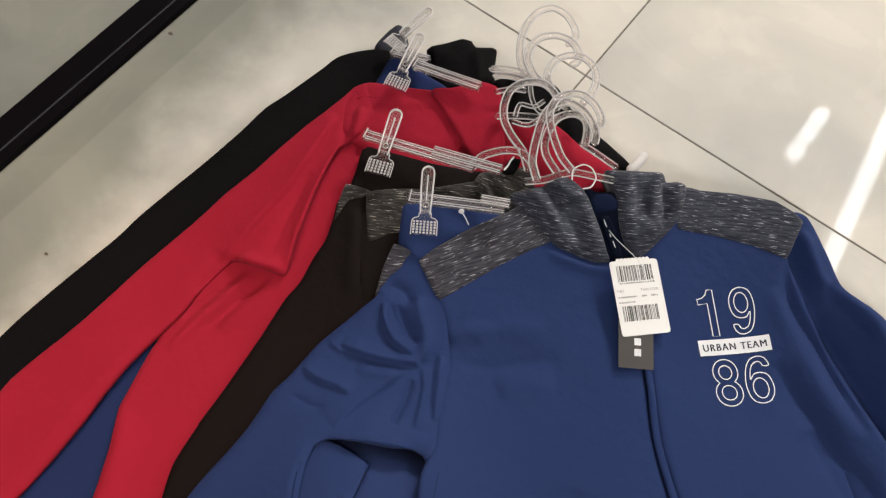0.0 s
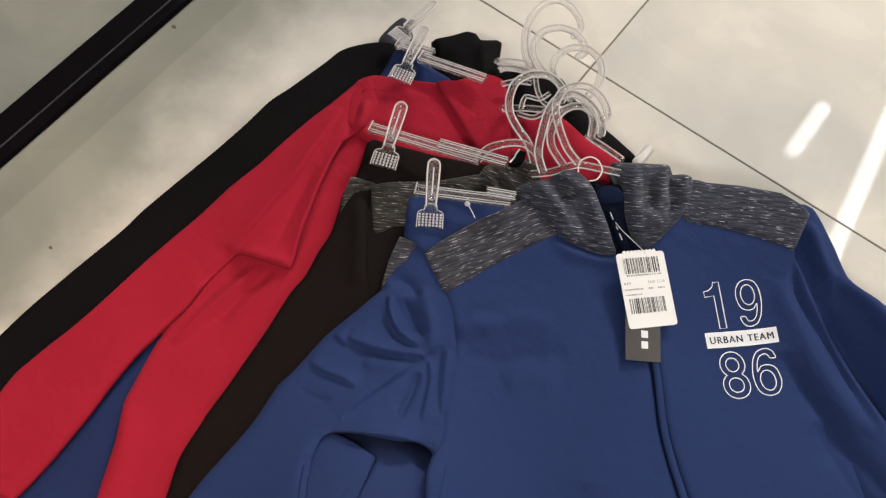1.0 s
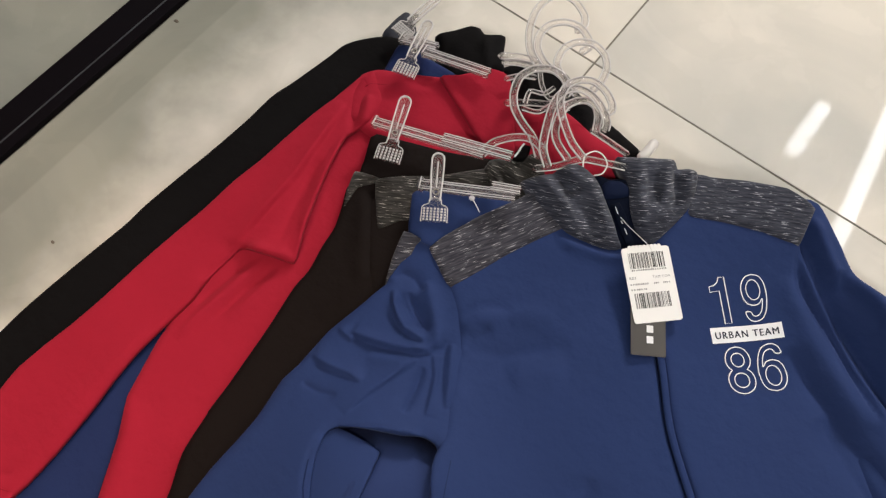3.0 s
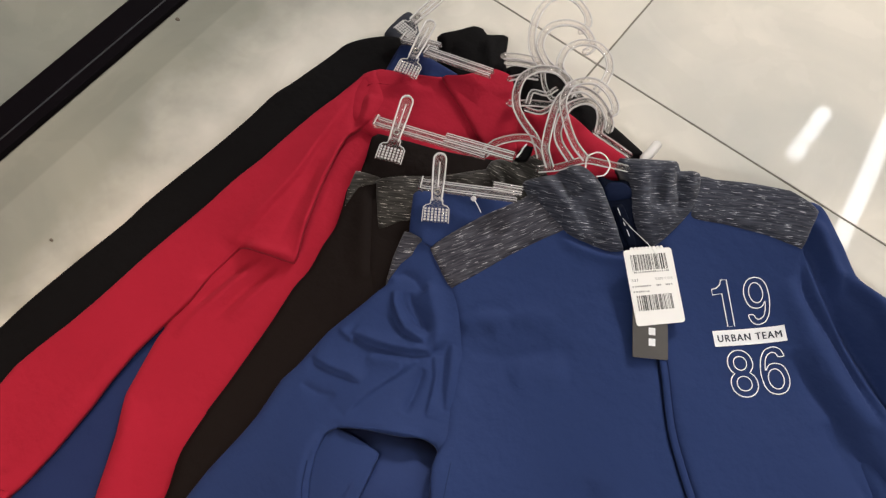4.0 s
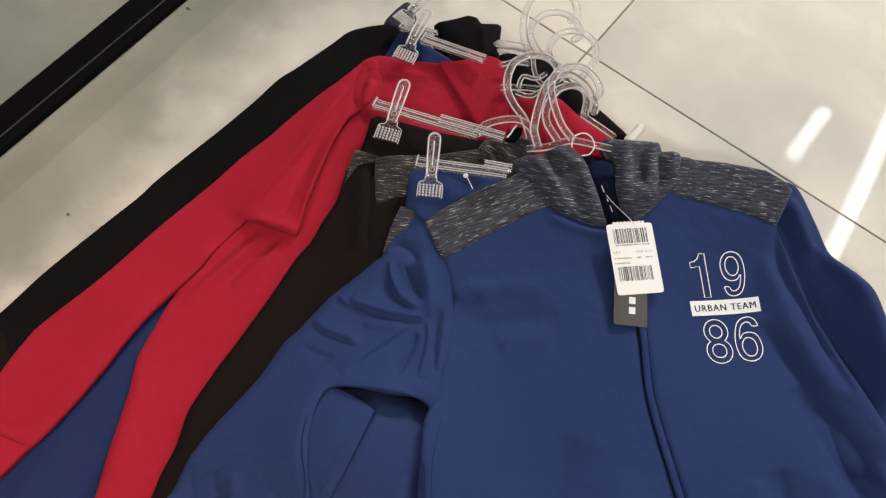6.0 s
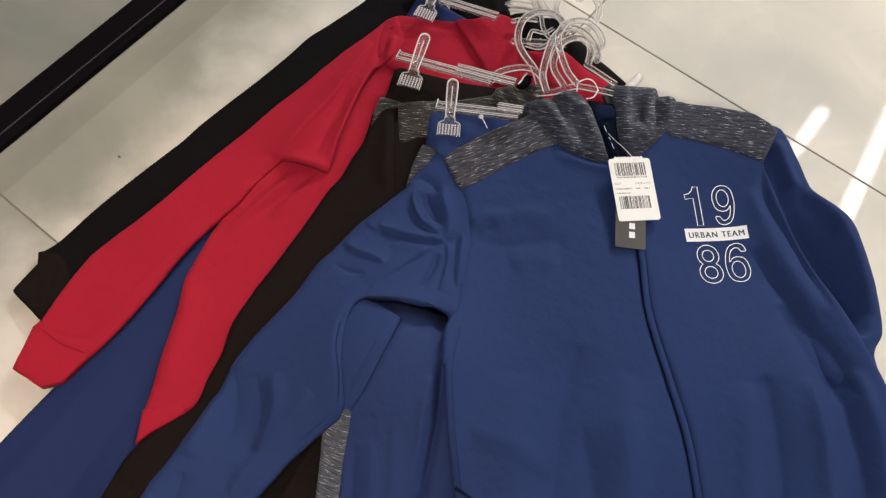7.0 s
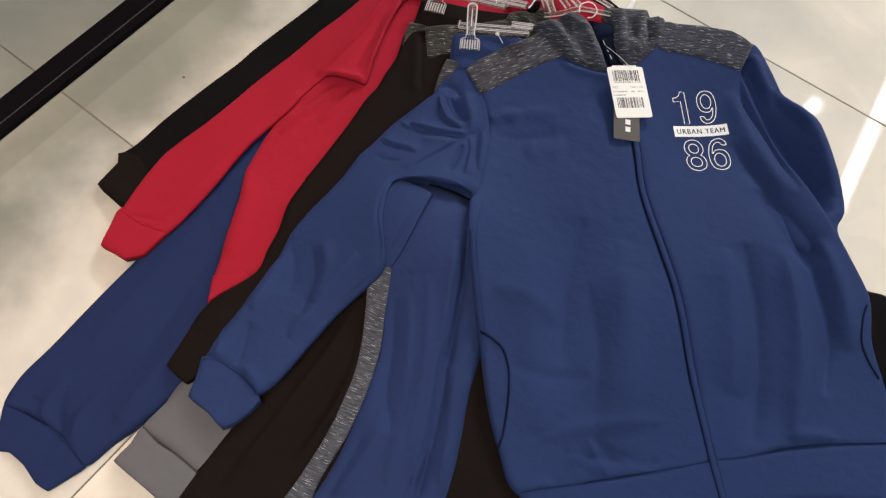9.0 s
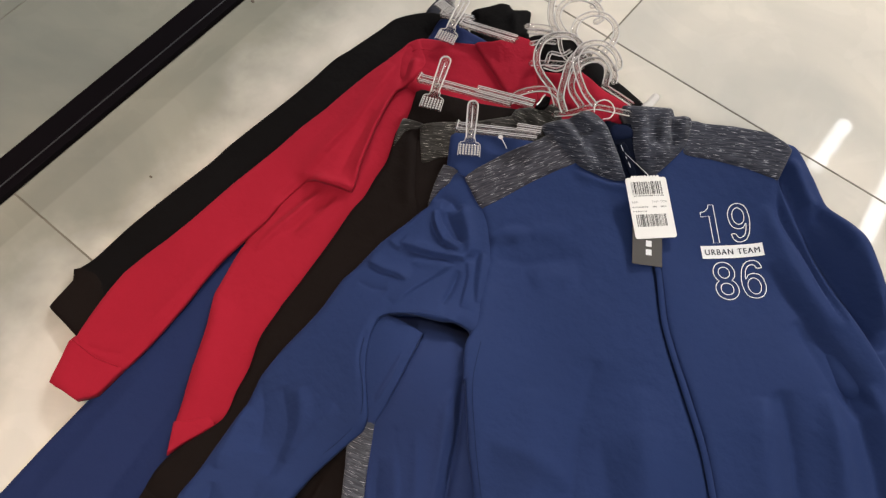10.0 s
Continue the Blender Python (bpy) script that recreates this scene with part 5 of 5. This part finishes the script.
def bar(parent, a, b, lift, width=0.0085, high=0.007, stop=True):
    """Moulded I-section bar with a stop at its end."""
    m = frame_on(a, b, lift)
    n = (Vector(b) - Vector(a)).length
    bm = bmesh.new()
    for s in (-1, 1):
        box(bm, 0, n, s * width / 2 - 0.0016, s * width / 2 + 0.0016, 0, high, 0.0007)
    rails = bm
    bm = bmesh.new()
    box(bm, 0.001, n - 0.001, -width / 2 + 0.001, width / 2 - 0.001, high * 0.35, high * 0.6, 0.0004)
    if stop:
        box(bm, -0.0035, 0.0035, -width * 0.8, width * 0.8, -0.001, high + 0.003, 0.0012)
    ob = part("bar", bm, CLEAR_CLIP, parent)
    ob.matrix_world = m
    part("rail", rails, CLEAR_BAR, ob)
    for y in (-width / 2 - 0.0014, -width / 2 + 0.0014, width / 2 - 0.0014, width / 2 + 0.0014):
        tube("edge", ob, MILKY_RIM, [(0.001, y, high), (n / 2, y, high), (n - 0.001, y, high)], 0.0006, sides=6, step=0.02)
    if stop:
        tube("edge", ob, MILKY_RIM, [(0, -width * 0.78, high + 0.003), (0, 0, high + 0.003), (0, width * 0.78, high + 0.003)], 0.0009, sides=6)
    return ob


def hook(parent, pts, radius=0.0044):
    """Flat moulded hook: a clear bow with a milky rim along each edge for its glint."""
    ob = tube("hook", parent, CLEAR, pts, radius, 0.7)
    for side in (-0.92, 0.92):
        tube("rim", ob, MILKY_RIM, pts, 0.0011, 1.6, sides=6, shift=side * radius)
    return ob


def moulded(name, parent, pts, radius, flat):
    """A clear moulded arm with a milky rim along each edge for its glint."""
    ob = tube(name, parent, CLEAR, pts, radius, flat)
    for side in (-0.9, 0.9):
        tube("rim", ob, MILKY_RIM, pts, 0.0008, 1.5, sides=6, shift=side * radius)
    return ob


def hanger(label):
    return thing("hanger", label, "hanger", "clear hangers")


LBL = "clear plastic clip hanger holding track trousers"
hg = hanger(LBL)
bar(hg, (-0.141, 0.493, 0.081), (-0.003, 0.529, 0.102), 0.0)
ob = bar(hg, (-0.056, 0.517, 0.102), (0.027, 0.541, 0.113), 0.0, 0.008, 0.006, False)
clip(hg, (-0.094, 0.456, 0.089), (-0.128, 0.539, 0.095), 0.0)
moulded("hook_base", hg, [(-0.005, 0.526, 0.109), (-0.004, 0.546, 0.110), (0.011, 0.566, 0.112), (0.027, 0.576, 0.113), (0.045, 0.574, 0.114), (0.062, 0.561, 0.114)], 0.0048, 0.7)
hook(hg, [(0.067, 0.555, 0.120), (0.050, 0.570, 0.121), (0.039, 0.591, 0.122), (0.028, 0.619, 0.123), (0.024, 0.638, 0.124), (0.027, 0.653, 0.125), (0.039, 0.664, 0.126), (0.057, 0.664, 0.127), (0.076, 0.656, 0.127), (0.090, 0.644, 0.127), (0.094, 0.635, 0.127)], 0.0046)
hg = hanger(LBL)
bar(hg, (-0.040, 0.454, 0.094), (0.060, 0.504, 0.108), 0.0, 0.009)
bar(hg, (0.030, 0.495, 0.113), (0.062, 0.509, 0.117), 0.0, 0.007, 0.005, False)
clip(hg, (0.003, 0.422, 0.102), (-0.045, 0.494, 0.107), 0.0)
hook(hg, [(0.080, 0.577, 0.121), (0.059, 0.587, 0.121), (0.047, 0.600, 0.120), (0.040, 0.619, 0.120), (0.038, 0.637, 0.120), (0.044, 0.652, 0.119), (0.054, 0.660, 0.119), (0.067, 0.659, 0.119), (0.077, 0.648, 0.119), (0.085, 0.631, 0.119)], 0.0044)
pin = tube("tag_pin", None, NYLON, [(0.020, 0.472, 0.108), (0.028, 0.469, 0.106), (0.036, 0.465, 0.104)], 0.0006, sides=6)
tagged(pin, "short clear nylon tag pin at a waistband", "tag pin")
bm = bmesh.new()
bmesh.ops.create_uvsphere(bm, u_segments=12, v_segments=8, radius=0.0034, matrix=Matrix.Translation((0.020, 0.472, 0.108)) @ Matrix.Diagonal((1, 1, 0.5, 1)))
part("head", bm, FROST, pin, "round frosted head", smooth=True)
hg = hanger("clear plastic clip hanger at the back of the heap")
bar(hg, (-0.162, 0.620, 0.072), (-0.070, 0.633, 0.091), 0.0)
clip(hg, (-0.163, 0.574, 0.073), (-0.184, 0.658, 0.079), 0.0)
hook(hg, [(-0.010, 0.686, 0.096), (-0.028, 0.691, 0.095), (-0.047, 0.704, 0.095), (-0.056, 0.723, 0.095), (-0.054, 0.744, 0.096), (-0.040, 0.759, 0.097), (-0.020, 0.762, 0.099), (-0.002, 0.753, 0.100), (0.006, 0.742, 0.100), (0.003, 0.732, 0.099)], 0.0046)
hg = hanger("clear plastic clip hanger lowest in the heap")
bar(hg, (-0.205, 0.627, 0.058), (-0.154, 0.636, 0.071), 0.0)
clip(hg, (-0.213, 0.628, 0.061), (-0.203, 0.706, 0.069), 0.0)
hook(hg, [(-0.035, 0.691, 0.080), (-0.057, 0.706, 0.079), (-0.075, 0.730, 0.079), (-0.087, 0.761, 0.079), (-0.087, 0.788, 0.080), (-0.075, 0.805, 0.082), (-0.054, 0.806, 0.083), (-0.033, 0.795, 0.084), (-0.023, 0.782, 0.085), (-0.024, 0.767, 0.084)], 0.0046)
moulded("arm", hg, [(-0.081, 0.676, 0.078), (-0.063, 0.687, 0.080), (-0.042, 0.695, 0.081)], 0.0050, 0.7)
moulded("arm", hg, [(-0.073, 0.671, 0.076), (-0.055, 0.681, 0.078), (-0.029, 0.689, 0.080)], 0.0040, 0.7)
hg = hanger("clear plastic jacket hanger with a round hook")
hook(hg, [(0.034, 0.668, 0.106), (0.011, 0.677, 0.106), (-0.009, 0.690, 0.105), (-0.016, 0.713, 0.106), (-0.009, 0.733, 0.107), (0.010, 0.743, 0.109), (0.031, 0.737, 0.110), (0.044, 0.722, 0.109), (0.049, 0.702, 0.109), (0.048, 0.686, 0.108)], 0.0044)
moulded("arm", hg, [(-0.029, 0.613, 0.092), (-0.009, 0.628, 0.094), (0.012, 0.640, 0.096), (0.035, 0.650, 0.098)], 0.0046, 0.7)
hg = hanger("clear plastic jacket hanger with a tall hook")
hook(hg, [(0.049, 0.565, 0.110), (0.030, 0.581, 0.110), (0.005, 0.592, 0.109), (-0.014, 0.604, 0.109), (-0.027, 0.622, 0.109), (-0.033, 0.644, 0.110), (-0.025, 0.664, 0.111), (-0.007, 0.675, 0.113), (0.011, 0.673, 0.114), (0.025, 0.663, 0.114), (0.027, 0.655, 0.113)], 0.0046)
moulded("arm", hg, [(-0.008, 0.620, 0.104), (-0.013, 0.637, 0.105), (0.003, 0.644, 0.106), (0.008, 0.658, 0.107)], 0.0026, 0.8)
moulded("arm", hg, [(-0.006, 0.613, 0.102), (0.012, 0.620, 0.103), (0.021, 0.643, 0.105), (0.030, 0.655, 0.106)], 0.0030, 0.8)
moulded("arm", hg, [(-0.021, 0.671, 0.102), (-0.007, 0.655, 0.102), (0.011, 0.645, 0.102), (0.022, 0.655, 0.103)], 0.0028, 0.8)
moulded("arm", hg, [(-0.050, 0.641, 0.094), (-0.038, 0.654, 0.096), (-0.022, 0.663, 0.097)], 0.0036, 0.7)
hg = hanger("clear plastic jacket hanger inside a hooded jacket")
hook(hg, [(0.094, 0.588, 0.124), (0.074, 0.595, 0.125), (0.053, 0.610, 0.126), (0.035, 0.627, 0.127), (0.027, 0.640, 0.128), (0.025, 0.658, 0.129), (0.034, 0.673, 0.130), (0.048, 0.680, 0.131), (0.067, 0.676, 0.132), (0.082, 0.666, 0.132), (0.087, 0.657, 0.132), (0.085, 0.652, 0.132)], 0.0044)
moulded("arm", hg, [(0.056, 0.550, 0.109), (0.073, 0.566, 0.110), (0.092, 0.592, 0.112), (0.116, 0.604, 0.113), (0.138, 0.614, 0.113)], 0.0046, 0.7)
moulded("arm", hg, [(0.078, 0.642, 0.098), (0.103, 0.641, 0.099), (0.128, 0.640, 0.099)], 0.0040, 0.7)
tube("tip", hg, FROST, [(0.143, 0.659, 0.083), (0.145, 0.672, 0.084), (0.145, 0.682, 0.085)], 0.0062, 0.8, "frosted rounded tip")
tube("loop", hg, NYLON, [(0.100, 0.580, 0.121), (0.094, 0.592, 0.122), (0.100, 0.604, 0.123), (0.110, 0.606, 0.123), (0.121, 0.599, 0.122), (0.123, 0.586, 0.121), (0.117, 0.578, 0.121)], 0.0009, sides=6, step=0.0015)

# ---- specks on the tiles ----
for x, y, r in ((*(-0.504, 0.487), 0.0034), (*(-0.381, 0.147), 0.0023)):
    bm = bmesh.new()
    bmesh.ops.create_icosphere(bm, subdivisions=2, radius=r, matrix=Matrix.Translation((x, y, 0.0005)) @ Matrix.Diagonal((1.2, 0.8, 0.35, 1)))
    for v in bm.verts:
        v.co += 0.25 * r * noise.noise_vector(v.co * 900) * Vector((1, 1, 0.2))
    tagged(finish(bm, "dirt_speck", GRIT), "small dark speck of dirt on the floor tile", "dirt")

# ---- floor tiles ----
SIZE, JOINT = 0.8, 0.0026


def tile_mesh(w):
    bm = box(bmesh.new(), JOINT / 2, w - JOINT / 2, JOINT / 2, SIZE - JOINT / 2, -0.008, 0.0, 0.0007)
    me = bpy.data.meshes.new("tile")
    bm.to_mesh(me)
    bm.free()
    me.materials.append(TILE)
    return me


whole = tile_mesh(SIZE)
near_track, past_track = tile_mesh(-STRIP1), tile_mesh(SIZE + STRIP0)
for j in range(-5, 9):
    for i in range(-5, 6):
        me, x = whole, i * SIZE
        if i == -1:
            ob = new("tile", past_track)
            ob.parent, ob.location = floor, (-SIZE, j * SIZE, 0)
            me, x = near_track, STRIP1
        ob = new("tile", me)
        ob.parent, ob.location = floor, (x, j * SIZE, 0)
